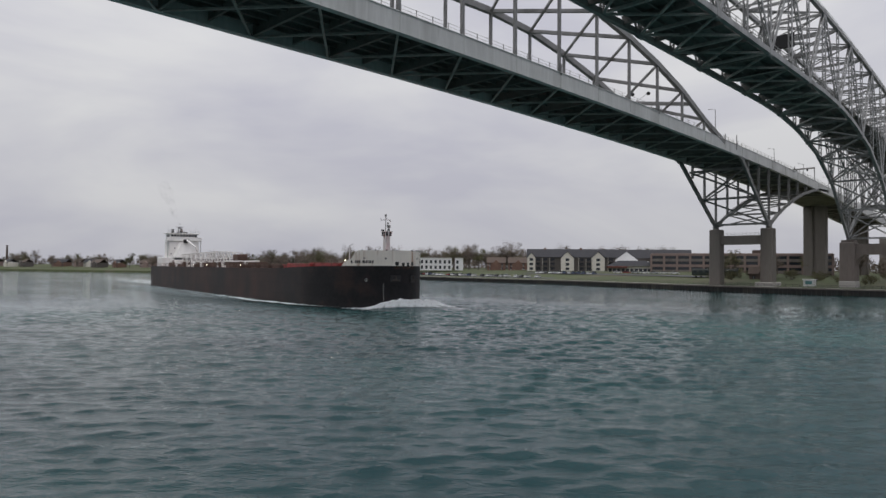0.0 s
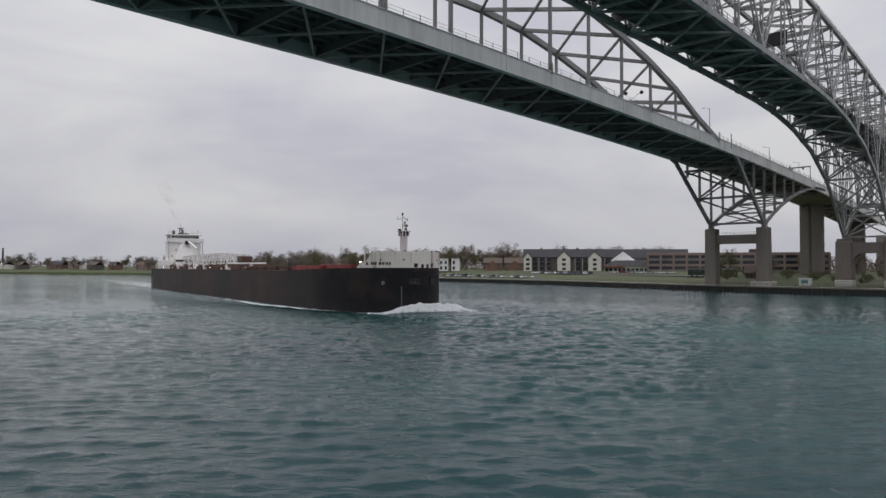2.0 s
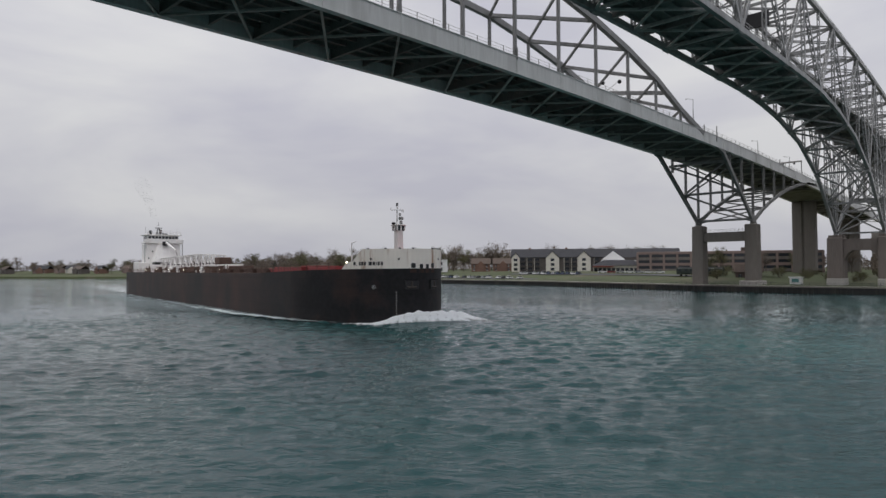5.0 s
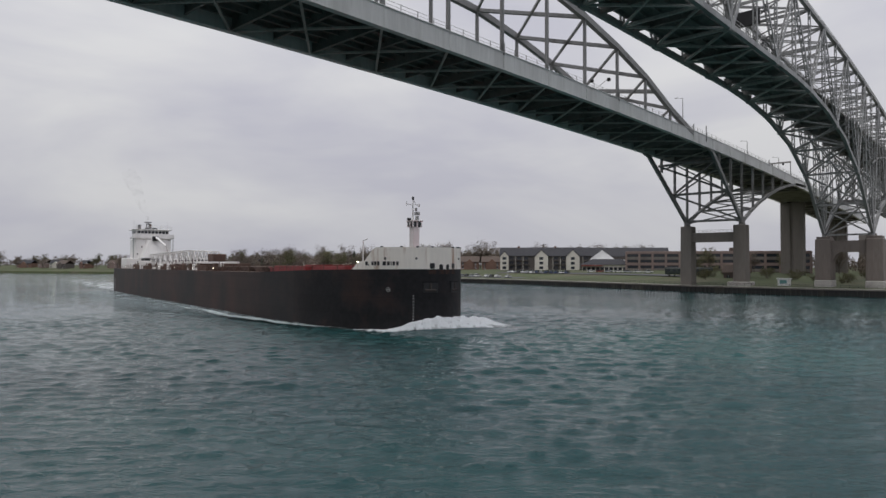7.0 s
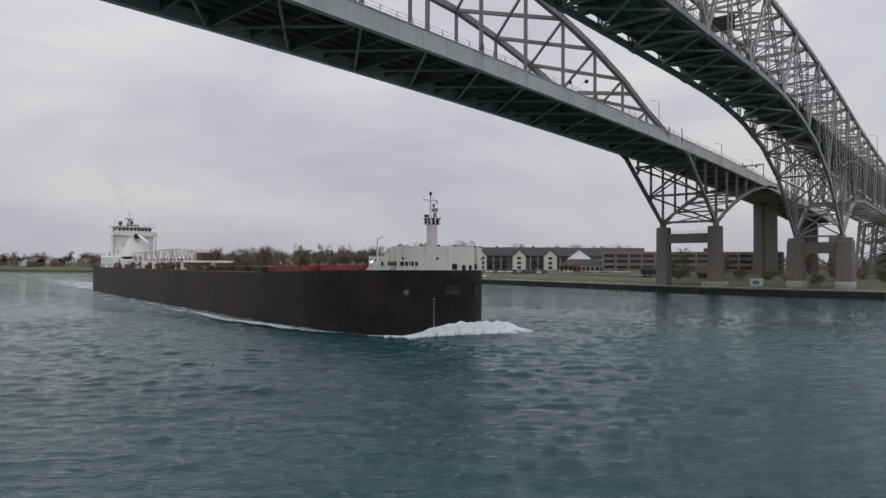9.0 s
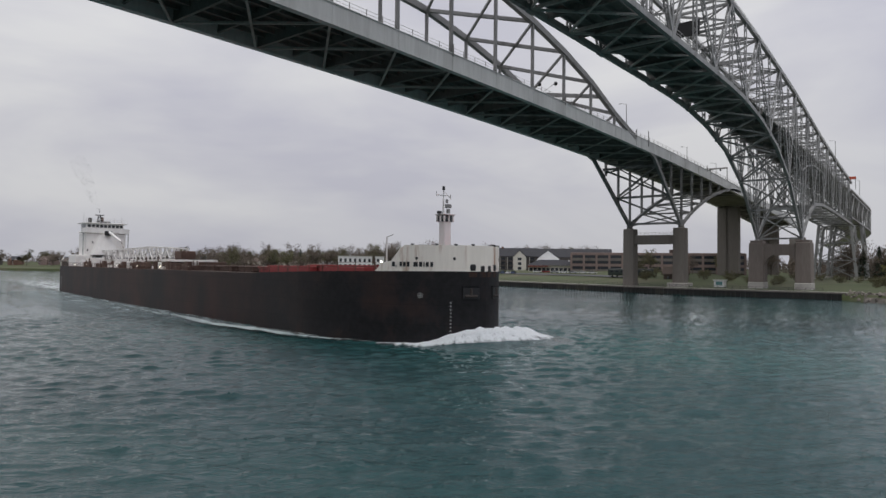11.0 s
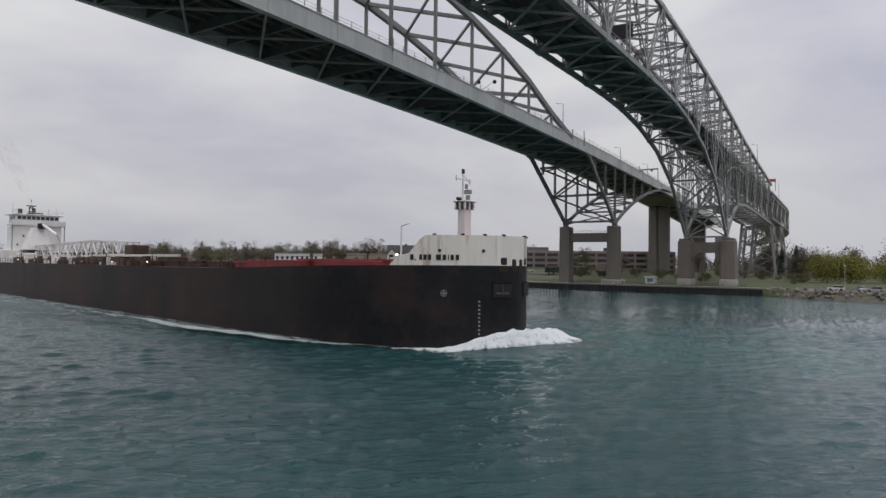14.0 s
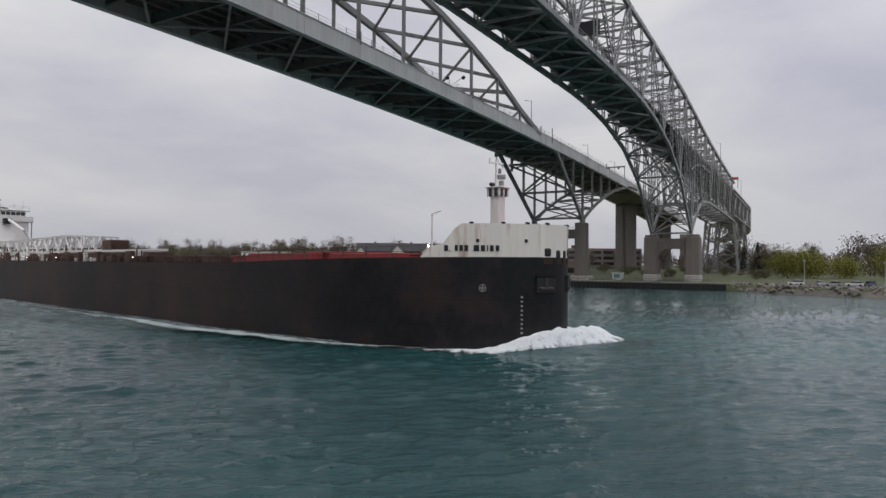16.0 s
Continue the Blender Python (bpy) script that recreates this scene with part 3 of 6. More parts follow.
def make_old_bridge():
    t = thing("cantilever_truss_bridge", "old grey riveted steel cantilever truss road bridge", "bridge")
    step = 11.5
    # panel points: 13.2 m panels over the river, closer beside the pier, 11.5 m along the anchor arm
    xs = [239.6 - 13.2 * i for i in range(20, -1, -1)] + [250.8] + [262 + step * i for i in range(0, 13)]
    low_of = {x: lerp_line(OB_LOW, x) for x in xs}
    for y in (OB_N, OB_F):
        for i, (x0, x1) in enumerate(zip(xs, xs[1:])):
            l0, l1, u0, u1 = low_of[x0], low_of[x1], lerp_line(OB_TOP, x0), lerp_line(OB_TOP, x1)
            k = 3 if x0 > 185 else 1
            for j in range(k):
                xa, xb = x0 + (x1 - x0) * j / k, x0 + (x1 - x0) * (j + 1) / k
                part("bottom_chord", beam(B(), (xa, y, lerp_line(OB_LOW, xa)), (xb, y, lerp_line(OB_LOW, xb)), 0.8, 1.05), STEEL_OLD, t)
            part("top_chord", beam(B(), (x0, y, u0), (x1, y, u1), 0.8, 0.95), STEEL_OLD, t)
            low_node = i % 2 == 0
            part("vertical", laced(B(), (x0, y, l0), (x0, y, u0), 0.55 if low_node else 0.8, 0.6), STEEL_OLD, t)
            if low_node:
                part("diagonal", laced(B(), (x0, y, l0), (x1, y, u1), 0.75, 0.75), STEEL_OLD, t)
            else:
                part("diagonal", laced(B(), (x0, y, u0), (x1, y, l1), 0.75, 0.75), STEEL_OLD, t)
            part("gusset_plate", box(B(), x0, y, l0 if low_node else u0, 2.4, 0.9, 1.7, 0.25), STEEL_OLD, t)
            if u0 - l0 > 26:
                m0, m1 = (l0 + u0) / 2, (l1 + u1) / 2
                part("sub_strut", beam(B(), (x0, y, m0), (x1, y, m1), 0.35, 0.4), STEEL_OLD, t)
            # handrail along the top chord
            r = B()
            for j in range(3):
                xr = x0 + (x1 - x0) * j / 3
                zr = lerp_line(OB_TOP, xr)
                beam(r, (xr, y, zr + 0.4), (xr, y, zr + 1.5), 0.07, 0.07)
            beam(r, (x0, y, u0 + 1.45), (x1, y, u1 + 1.45), 0.06, 0.06)
            part("chord_handrail", r, STEEL_OLD, t)
    ym = (OB_N + OB_F) / 2
    for i, (x0, x1) in enumerate(zip(xs, xs[1:])):
        u0, u1 = lerp_line(OB_TOP, x0), lerp_line(OB_TOP, x1)
        l0, l1 = lerp_line(OB_LOW, x0), lerp_line(OB_LOW, x1)
        part("top_strut", laced(B(), (x0, OB_N, u0 - 0.3), (x0, OB_F, u0 - 0.3), 0.5, 0.6), STEEL_OLD, t)
        part("sway_strut", beam(B(), (x0, OB_N, u0 - 4.5), (x0, OB_F, u0 - 4.5), 0.35, 0.4), STEEL_OLD, t)
        for a, b in ((OB_N, OB_F), (OB_F, OB_N)):
            part("sway_brace", beam(B(), (x0, a, u0 - 0.4), (x0, b, u0 - 4.4), 0.22, 0.25), STEEL_OLD, t)
            part("top_brace", beam(B(), (x0, a, u0), (x1, b, u1), 0.28, 0.3), STEEL_OLD, t)
            part("bottom_brace", beam(B(), (x0, a, l0 - 0.1), (x1, b, l1 - 0.1), 0.4, 0.4), STEEL_BRACE if x0 < 190 else STEEL_OLD, t)
        part("bottom_strut", beam(B(), (x0, OB_N, l0), (x0, OB_F, l0), 0.5, 0.55), STEEL_BRACE if x0 < 190 else STEEL_OLD, t)
        if ob_deck(x0) - l0 > 6:
            for a, b in ((OB_N, OB_F), (OB_F, OB_N)):
                part("cross_brace", beam(B(), (x0, a, l0 + 0.5), (x0, b, ob_deck(x0) - 2.4), 0.35, 0.4), STEEL_OLD, t)
    # deck and its floor system
    dx = [262 + step * i for i in range(-28, 17)]
    for x0, x1 in zip(dx, dx[1:]):
        z0, z1 = ob_deck(x0), ob_deck(x1)
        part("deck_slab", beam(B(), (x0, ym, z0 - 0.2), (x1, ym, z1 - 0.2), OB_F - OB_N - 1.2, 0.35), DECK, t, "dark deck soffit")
        part("floor_beam", ibeam(B(), (x0, OB_N, z0 - 1.1), (x0, OB_F, z0 - 1.1), 0.5, 1.6, 0.1), STEEL_UNDER, t)
        for k in range(5):
            y = OB_N + 1.8 + k * (OB_F - OB_N - 3.6) / 4
            part("stringer", ibeam(B(), (x0, y, z0 - 0.75), (x1, y, z1 - 0.75), 0.3, 0.7), STEEL_UNDER, t)
        for y in (OB_N + 0.75, OB_F - 0.75):
            r = B()
            for k in range(4):
                x = x0 + (x1 - x0) * k / 4
                z = ob_deck(x)
                beam(r, (x, y, z - 0.3), (x, y, z + 1.3), 0.1, 0.1)
            for hgt in (-0.1, 0.5, 1.2):
                beam(r, (x0, y, z0 + hgt), (x1, y, z1 + hgt), 0.08, 0.1)
            part("railing", r, STEEL_OLD, t)
    # approach trusses on a steel tower beyond the anchor arm
    for y in (OB_N, OB_F):
        off = y - ym
        for i, ((xa, ya, ha), (xb, yb, hb)) in enumerate(zip(APPROACH, APPROACH[1:])):
            za, zb = ob_deck(400 + 11.5 * i) - 1.5, ob_deck(411.5 + 11.5 * i) - 1.5
            p0, p1 = (xa - off * math.sin(ha), ya + off * math.cos(ha)), (xb - off * math.sin(hb), yb + off * math.cos(hb))
            part("approach_chord", beam(B(), (*p0, za), (*p1, zb), 0.6, 0.8), STEEL_OLD, t)
            part("approach_chord", beam(B(), (*p0, za - 12), (*p1, zb - 12), 0.6, 0.7), STEEL_OLD, t)
            part("approach_post", beam(B(), (*p0, za), (*p0, za - 12), 0.45, 0.5), STEEL_OLD, t)
            a, b = (za, zb - 12) if i % 2 else (za - 12, zb)
            part("approach_diagonal", beam(B(), (*p0, a), (*p1, b), 0.4, 0.45), STEEL_OLD, t)
            if off < 0:
                part("approach_slab", beam(B(), (xa, ya, za + 1.3), (xb, yb, zb + 1.3), OB_F - OB_N + 0.6, 0.35), DECK, t, "dark deck soffit")
                part("approach_soffit", beam(B(), (xa, ya, za - 11.9), (xb, yb, zb - 11.9), OB_F - OB_N - 1.0, 0.2), FASCIA, t, "pale walkway floor under the approach truss")
            part("approach_parapet", beam(B(), (*p0, za + 1.9), (*p1, zb + 1.9), 0.12, 1.1), STEEL_OLD, t)
    return t


make_old_bridge()


def make_tower(x0, x1, top, name="steel_tower"):
    t = thing(name, "braced grey steel trestle tower under the truss bridge", "bridge tower", "bridge towers", at=(0, 0, 0))
    z0 = 5.0
    for x in (x0, x1):
        for y, s in ((OB_N, -1), (OB_F, 1)):
            part("leg", laced(B(), (x, y + s * 2.5, z0), (x, y, top), 1.3, 1.2), STEEL_OLD, t)
            part("footing", box(B(), x, y + s * 2.5, z0 - 0.6, 2.4, 2.4, 2.0, 0.1), CONC_PALE, t)
    n = 3
    for i in range(n):
        za, zb = z0 + (top - z0) * i / n, z0 + (top - z0) * (i + 1) / n
        ka, kb = 2.5 * (1 - i / n), 2.5 * (1 - (i + 1) / n)
        for x in (x0, x1):
            part("tower_brace", beam(B(), (x, OB_N - ka, za), (x, OB_F + kb, zb), 0.4, 0.4), STEEL_OLD, t)
            part("tower_brace", beam(B(), (x, OB_F + ka, za), (x, OB_N - kb, zb), 0.4, 0.4), STEEL_OLD, t)
            part("tower_strut", beam(B(), (x, OB_N - kb, zb), (x, OB_F + kb, zb), 0.4, 0.4), STEEL_OLD, t)
        for y, s in ((OB_N, -1), (OB_F, 1)):
            part("tower_brace", beam(B(), (x0, y + s * ka, za), (x1, y + s * kb, zb), 0.4, 0.4), STEEL_OLD, t)
            part("tower_brace", beam(B(), (x1, y + s * ka, za), (x0, y + s * kb, zb), 0.4, 0.4), STEEL_OLD, t)
            part("tower_strut", beam(B(), (x0, y + s * kb, zb), (x1, y + s * kb, zb), 0.4, 0.4), STEEL_OLD, t)


make_tower(396, 412, 32.0)
make_tower(442, 456, 34.5)


# ---- bulk carrier ----
HULL = mat("dark_rusty_hull_paint", (0.024, 0.019, 0.0175), 0.8, spec=0.2, vary=0.3, scale=0.07, fine=0.9, dark=(0.045, 0.021, 0.016), stain=0.45, stain_scale=0.035)
BOW = mat("black_bow_paint", (0.010, 0.0105, 0.0125), 0.75, spec=0.2, vary=0.3, scale=0.1, fine=1.5, dark=(0.028, 0.021, 0.019), stain=0.35, stain_scale=0.12)
WHITE = mat("rust_streaked_white_paint", (0.85, 0.795, 0.71), 0.55, vary=0.07, scale=0.3, fine=2, dark=(0.40, 0.23, 0.13), stain=0.33, stain_scale=0.9, streak=True)
WHITE_H = mat("white_house_paint", (0.82, 0.80, 0.77), 0.5, vary=0.07, scale=0.2, fine=2, dark=(0.45, 0.40, 0.35), stain=0.1, stain_scale=0.5, streak=True)


def hull_paint():
    """Black at the bow, turning to rusty brown aft, on visible plate strakes."""
    m = mat("hull_paint", (0.0125, 0.012, 0.0135), 0.6, vary=0.45, scale=0.15, fine=1.6, dark=(0.042, 0.024, 0.020), stain=0.45, stain_scale=0.16, spec=0.3)
    nt = m.node_tree
    b = nt.nodes["Principled BSDF"]
    bow = b.inputs["Base Color"].links[0].from_socket
    co = nt.nodes.new("ShaderNodeTexCoord")
    sep = nt.nodes.new("ShaderNodeSeparateXYZ")
    nt.links.new(co.outputs["Object"], sep.inputs[0])
    n = nt.nodes.new("ShaderNodeTexNoise")
    n.inputs["Scale"].default_value = 0.05
    n.inputs["Detail"].default_value = 5
    nt.links.new(co.outputs["Object"], n.inputs["Vector"])
    ad = nt.nodes.new("ShaderNodeMath")
    ad.operation = "MULTIPLY_ADD"
    ad.inputs[1].default_value = 40.0
    nt.links.new(n.outputs["Fac"], ad.inputs[0])
    nt.links.new(sep.outputs["X"], ad.inputs[2])
    mr = nt.nodes.new("ShaderNodeMapRange")
    mr.inputs["From Min"].default_value = 2.0
    mr.inputs["From Max"].default_value = -32.0
    nt.links.new(ad.outputs[0], mr.inputs["Value"])
    brown = nt.nodes.new("ShaderNodeValToRGB")
    brown.color_ramp.elements[0].position = 0.40
    brown.color_ramp.elements[0].color = (0.024, 0.020, 0.0195, 1)
    brown.color_ramp.elements[1].position = 0.66
    brown.color_ramp.elements[1].color = (0.060, 0.033, 0.027, 1)
    n2 = nt.nodes.new("ShaderNodeTexNoise")
    n2.inputs["Scale"].default_value = 0.09
    n2.inputs["Detail"].default_value = 7
    n2.inputs["Roughness"].default_value = 0.65
    drawn = nt.nodes.new("ShaderNodeMapping")
    drawn.inputs["Scale"].default_value = (1.0, 1.0, 0.6)
    nt.links.new(co.outputs["Object"], drawn.inputs["Vector"])
    nt.links.new(drawn.outputs["Vector"], n2.inputs["Vector"])
    nt.links.new(n2.outputs["Fac"], brown.inputs["Fac"])
    mx = nt.nodes.new("ShaderNodeMix")
    mx.data_type = "RGBA"
    nt.links.new(mr.outputs["Result"], mx.inputs["Factor"])
    nt.links.new(bow, mx.inputs["A"])
    nt.links.new(brown.outputs["Color"], mx.inputs["B"])
    cmb = nt.nodes.new("ShaderNodeCombineXYZ")
    nt.links.new(sep.outputs["X"], cmb.inputs["X"])
    nt.links.new(sep.outputs["Z"], cmb.inputs["Y"])
    br = nt.nodes.new("ShaderNodeTexBrick")
    br.inputs["Scale"].default_value = 1.0
    br.inputs["Brick Width"].default_value = 9.0
    br.inputs["Row Height"].default_value = 2.3
    br.inputs["Mortar Size"].default_value = 0.05
    br.inputs["Color1"].default_value = (1, 1, 1, 1)
    br.inputs["Color2"].default_value = (0.84, 0.84, 0.84, 1)
    br.inputs["Mortar"].default_value = (0.72, 0.72, 0.72, 1)
    nt.links.new(cmb.outputs[0], br.inputs["Vector"])
    mu = nt.nodes.new("ShaderNodeMix")
    mu.data_type = "RGBA"
    mu.blend_type = "MULTIPLY"
    mu.inputs["Factor"].default_value = 1.0
    nt.links.new(mx.outputs["Result"], mu.inputs["A"])
    nt.links.new(br.outputs["Color"], mu.inputs["B"])
    nt.links.new(mu.outputs["Result"], b.inputs["Base Color"])
    return m


PAINT = hull_paint()
CHOCK_RUST = mat("rust_bled_black_paint", (0.045, 0.022, 0.015), 0.85, vary=0.5, scale=1.2, fine=5, dark=(0.016, 0.014, 0.014), stain=0.5, stain_scale=0.8)
RED = mat("faded_red_deck_paint", (0.30, 0.040, 0.040), 0.6, vary=0.2, scale=0.3, fine=2, dark=(0.11, 0.03, 0.025), stain=0.3, stain_scale=0.3)
RUST = mat("rusty_deck_gear", (0.10, 0.06, 0.045), 0.75, vary=0.35, scale=0.5, fine=3)
BLACK = mat("black_paint", (0.012, 0.012, 0.013), 0.5, vary=0.15)
GLASS = mat("dark_window_glass", (0.02, 0.024, 0.028), 0.08, vary=0.1)
MARK = mat("white_mark_paint", (0.36, 0.36, 0.35), 0.6, vary=0.1, scale=2)

SHIP_L, SHIP_W, BOW_L, DECK_Z = 181.5, 12.5, 24.0, 7.75


def hull_half(s):
    """Half breadth s metres aft of the stem."""
    if s < BOW_L:
        k = max(0.0, 1 - ((BOW_L - s) / BOW_L) ** 1.8)
        return SHIP_W * k ** (1 / 1.82)
    if s > SHIP_L - 60:
        return SHIP_W - 1.6 * ((s - SHIP_L + 60) / 60) ** 1.7
    return SHIP_W


def deck_z(s):
    return DECK_Z + 0.75 * max(0, 1 - (max(s, 0) / 40) ** 1.6)


def hull_stations(s0, s1, n):
    return [s0 + (s1 - s0) * (1 - math.cos(math.pi / 2 * i / n)) for i in range(n + 1)]


def side_wall(bm, stations, z0f, z1f, inset=0.0, sides=(-1, 1)):
    for sd in sides:
        prev = None
        for s in stations:
            y = sd * max(0.0, hull_half(s) - inset)
            lo, hi = bm.verts.new((-s, y, z0f(s))), bm.verts.new((-s, y, z1f(s)))
            if prev:
                bm.faces.new((prev[0], lo, hi, prev[1]))
            prev = (lo, hi)
    bmesh.ops.recalc_face_normals(bm, faces=bm.faces)
    return bm


def make_ship():
    t = thing("lake_freighter", "long dark-hulled self-unloading lake freighter under way with white superstructure", "ship")
    bow_st = hull_stations(0.0, BOW_L, 36)
    mid_st = [BOW_L + (SHIP_L - BOW_L) * i / 40 for i in range(41)]
    # hull: bow shell, side shell, transom, deck
    part("bow_shell", side_wall(B(), bow_st, lambda s: -2.0, deck_z), PAINT, t, "black-painted blunt bow plating", True)
    part("side_shell", side_wall(B(), mid_st, lambda s: -2.0, deck_z), PAINT, t, "brown rust-stained hull plating", True)
    w = hull_half(SHIP_L)
    part("transom", prism(B(), [(-SHIP_L, -w), (-SHIP_L + 0.3, -w), (-SHIP_L + 0.3, w), (-SHIP_L, w)], -2.0, DECK_Z), HULL, t)
    d = B()
    prev = None
    for s in bow_st + mid_st[1:]:
        y = hull_half(s)
        a, b = d.verts.new((-s, -y, deck_z(s) - 0.02)), d.verts.new((-s, y, deck_z(s) - 0.02))
        if prev:
            d.faces.new((prev[0], prev[1], b, a))
        prev = (a, b)
    bmesh.ops.recalc_face_normals(d, faces=d.faces)
    part("weather_deck", d, RUST, t, "rusty brown weather deck")
    for sd in (-1, 1):
        for k in range(60):
            rail = B()
            s0, s1 = 10 + k * 2.85, 10 + (k + 1) * 2.85
            y0, y1 = sd * (hull_half(s0) - 0.15), sd * (hull_half(s1) - 0.15)
            beam(rail, (-s0, y0, deck_z(s0)), (-s0, y0, deck_z(s0) + 1.05), 0.08, 0.08)
            for hgt in (0.55, 1.05):
                beam(rail, (-s0, y0, deck_z(s0) + hgt), (-s1, y1, deck_z(s1) + hgt), 0.05, 0.05)
            part("deck_railing", rail, RUST, t)
    # forecastle bulwark and house
    fo = [s for s in bow_st if s <= 6.4]
    f = B()
    side_wall(f, fo, lambda s: deck_z(s), lambda s: 11.5)
    for sd in (-1, 1):
        f2 = [(s, sd * hull_half(s)) for s in (fo[-1], 6.9, 7.9, 9.0, 9.9)]
        tops = [11.5, 11.0, 9.65, 9.45, deck_z(9.9) + 0.05]
        vs = [(f.verts.new((-s, y, deck_z(s))), f.verts.new((-s, y, z))) for (s, y), z in zip(f2, tops)]
        for a, b in zip(vs, vs[1:]):
            f.faces.new((a[0], b[0], b[1], a[1]))
    bmesh.ops.recalc_face_normals(f, faces=f.faces)
    part("forecastle_side", f, WHITE, t, "rust-streaked white forecastle side", True)
    d = B()
    prev = None
    for s in fo:
        y = hull_half(s)
        a, b = d.verts.new((-s, -y, 10.9)), d.verts.new((-s, y, 10.9))
        if prev:
            d.faces.new((prev[0], prev[1], b, a))
        prev = (a, b)
    part("forecastle_deck", d, RED, t)
    part("forecastle_bulkhead", box(B(), -fo[-1], 0, 9.4, 0.3, 2 * hull_half(fo[-1]) - 0.3, 3.4), RED, t)
    # foremast: tower, cabin, pole, yard, radar
    mx, my = -7.7, 0.0
    m = part("mast_tower", box(B(), mx, my, 12.7, 1.2, 1.2, 4.0, 0.12), WHITE_H, t)
    part("mast_cabin", box(B(), mx, my, 15.0, 1.4, 1.5, 0.8, 0.08), GLASS, m, "dark-windowed lookout cabin")
    part("mast_cabin_roof", box(B(), mx, my, 15.5, 1.9, 2.0, 0.16, 0.05), WHITE_H, m)
    for dx, dy in ((-0.7, -0.75), (-0.7, 0.75), (0.7, -0.75), (0.7, 0.75), (0, -0.78), (0, 0.78), (0.7, 0)):
        part("cabin_post", box(B(), mx + dx, my + dy, 15.0, 0.2, 0.2, 0.82), WHITE_H, m)
    part("mast_pole", cyl(B(), (mx, my - 0.3, 15.5), (mx, my - 0.3, 18.6), 0.16, 0.08), WHITE_H, m)
    y = B()
    beam(y, (mx, my - 1.5, 17.9), (mx, my + 0.9, 17.9), 0.1, 0.1)
    beam(y, (mx, my - 1.5, 17.7), (mx, my - 1.5, 18.3), 0.1, 0.1)
    beam(y, (mx, my + 0.9, 17.5), (mx, my + 0.9, 18.1), 0.1, 0.1)
    beam(y, (mx, my - 0.3, 18.5), (mx, my + 0.9, 17.6), 0.05, 0.05)
    part("yard", y, WHITE_H, m)
    part("mast_lamp", cyl(B(), (mx, my - 0.3, 18.6), (mx, my - 0.3, 19.05), 0.2, 0.18), BLACK, m)
    r = B()
    box(r, mx + 0.2, my + 0.35, 15.9, 0.5, 0.4, 0.7, 0.08)
    box(r, mx + 0.2, my + 0.35, 16.6, 0.9, 0.25, 0.5, 0.08, 30)
    box(r, mx + 0.1, my + 0.2, 17.2, 0.3, 0.3, 0.5, 0.05)
    part("radar", r, STEEL_OLD, m)
    part("horn", box(B(), mx, my - 1.0, 15.75, 0.4, 0.7, 0.35, 0.1), BLACK, m)
    # small fittings on the forecastle rim
    for k, s in enumerate((0.5, 1.6, 3.2, 5.6)):
        for sd in (-1, 1):
            part("fairlead", box(B(), -s, sd * max(0.1, hull_half(s) - 0.2), 11.55, 0.4, 0.3, 0.22, 0.05), BLACK, t)
    # anchor pockets, draft marks, name strokes on both bows
    for sd in (-1, 1):
        def on_bow(s, z, out=0.05):
            yy = hull_half(s)
            e = 0.05
            tx, ty = -1.0, (hull_half(s + e) - yy) / e
            ln = math.hypot(tx, ty)
            n = Vector((ty / ln, 1 / ln, 0))
            return Vector((-s + n.x * out, sd * (yy + n.y * out), z)), math.degrees(math.atan2(sd * n.y, n.x))
        c, a = on_bow(0.52, 6.0, 0.0)
        # no recess is cut; a black box paints the pocket's inner shade
        pk = part("anchor_pocket", box(B(), c.x, c.y, c.z, 0.3, 2.1, 1.4, 0.05, a), BLACK, t, "black block painted as the shaded anchor pocket")
        part("pocket_lip", box(B(), c.x, c.y, c.z + 0.74, 0.36, 2.2, 0.10, 0, a), BOW, pk)
        an = B()
        c2, a2 = on_bow(0.52, 5.95, 0.16)
        box(an, c2.x, c2.y, c2.z - 0.3, 0.25, 1.6, 0.35, 0.1, a2)
        box(an, c2.x, c2.y, c2.z + 0.2, 0.25, 0.35, 0.9, 0.1, a2)
        part("anchor", an, mat("old_anchor_iron", (0.045, 0.036, 0.032), 0.8, vary=0.4, scale=2, fine=8), pk, "dark rusty stockless anchor")
        for k in range(9 if sd < 0 else 0):
            c, a = on_bow(1.85, 1.7 + 0.4 * k, 0.03)
            part("draft_mark", box(B(), c.x, c.y, c.z, 0.04, 0.20, 0.15, 0, a), MARK, t)
        c, a = on_bow(4.6, 5.7, 0.02)
        rg = B()
        bmesh.ops.create_circle(rg, segments=20, radius=0.34)
        g = bmesh.ops.extrude_edge_only(rg, edges=rg.edges[:])
        for v in [v for v in g["geom"] if isinstance(v, bmesh.types.BMVert)]:
            v.co *= 0.84
        bmesh.ops.transform(rg, matrix=Matrix.Translation(c) @ pose(0, 0, 0, 0, 90, a) , verts=rg.verts)
        ring = part("thruster_mark", rg, MARK, t, "round white bow-thruster sign")
        for dz, w, h in ((0.0, 0.5, 0.08), (0.0, 0.08, 0.5)):
            part("thruster_blade", box(B(), c.x, c.y, c.z + dz, 0.05, w, h, 0, a), MARK, ring)
        # mooring openings, round vents and rust along the lower edge of the forecastle
        for s, w in ((0.05, 0.6), (0.42, 0.75)):
            c, a = on_bow(s, 8.95 if w > 0.65 else 8.8, 0.0)
            ch = part("mooring_chock", box(B(), c.x, c.y, c.z, 0.22, w, 0.75, 0.12, a), BLACK, t, "black mooring opening in the bulwark")
            c, a = on_bow(s, 8.15, 0.0)
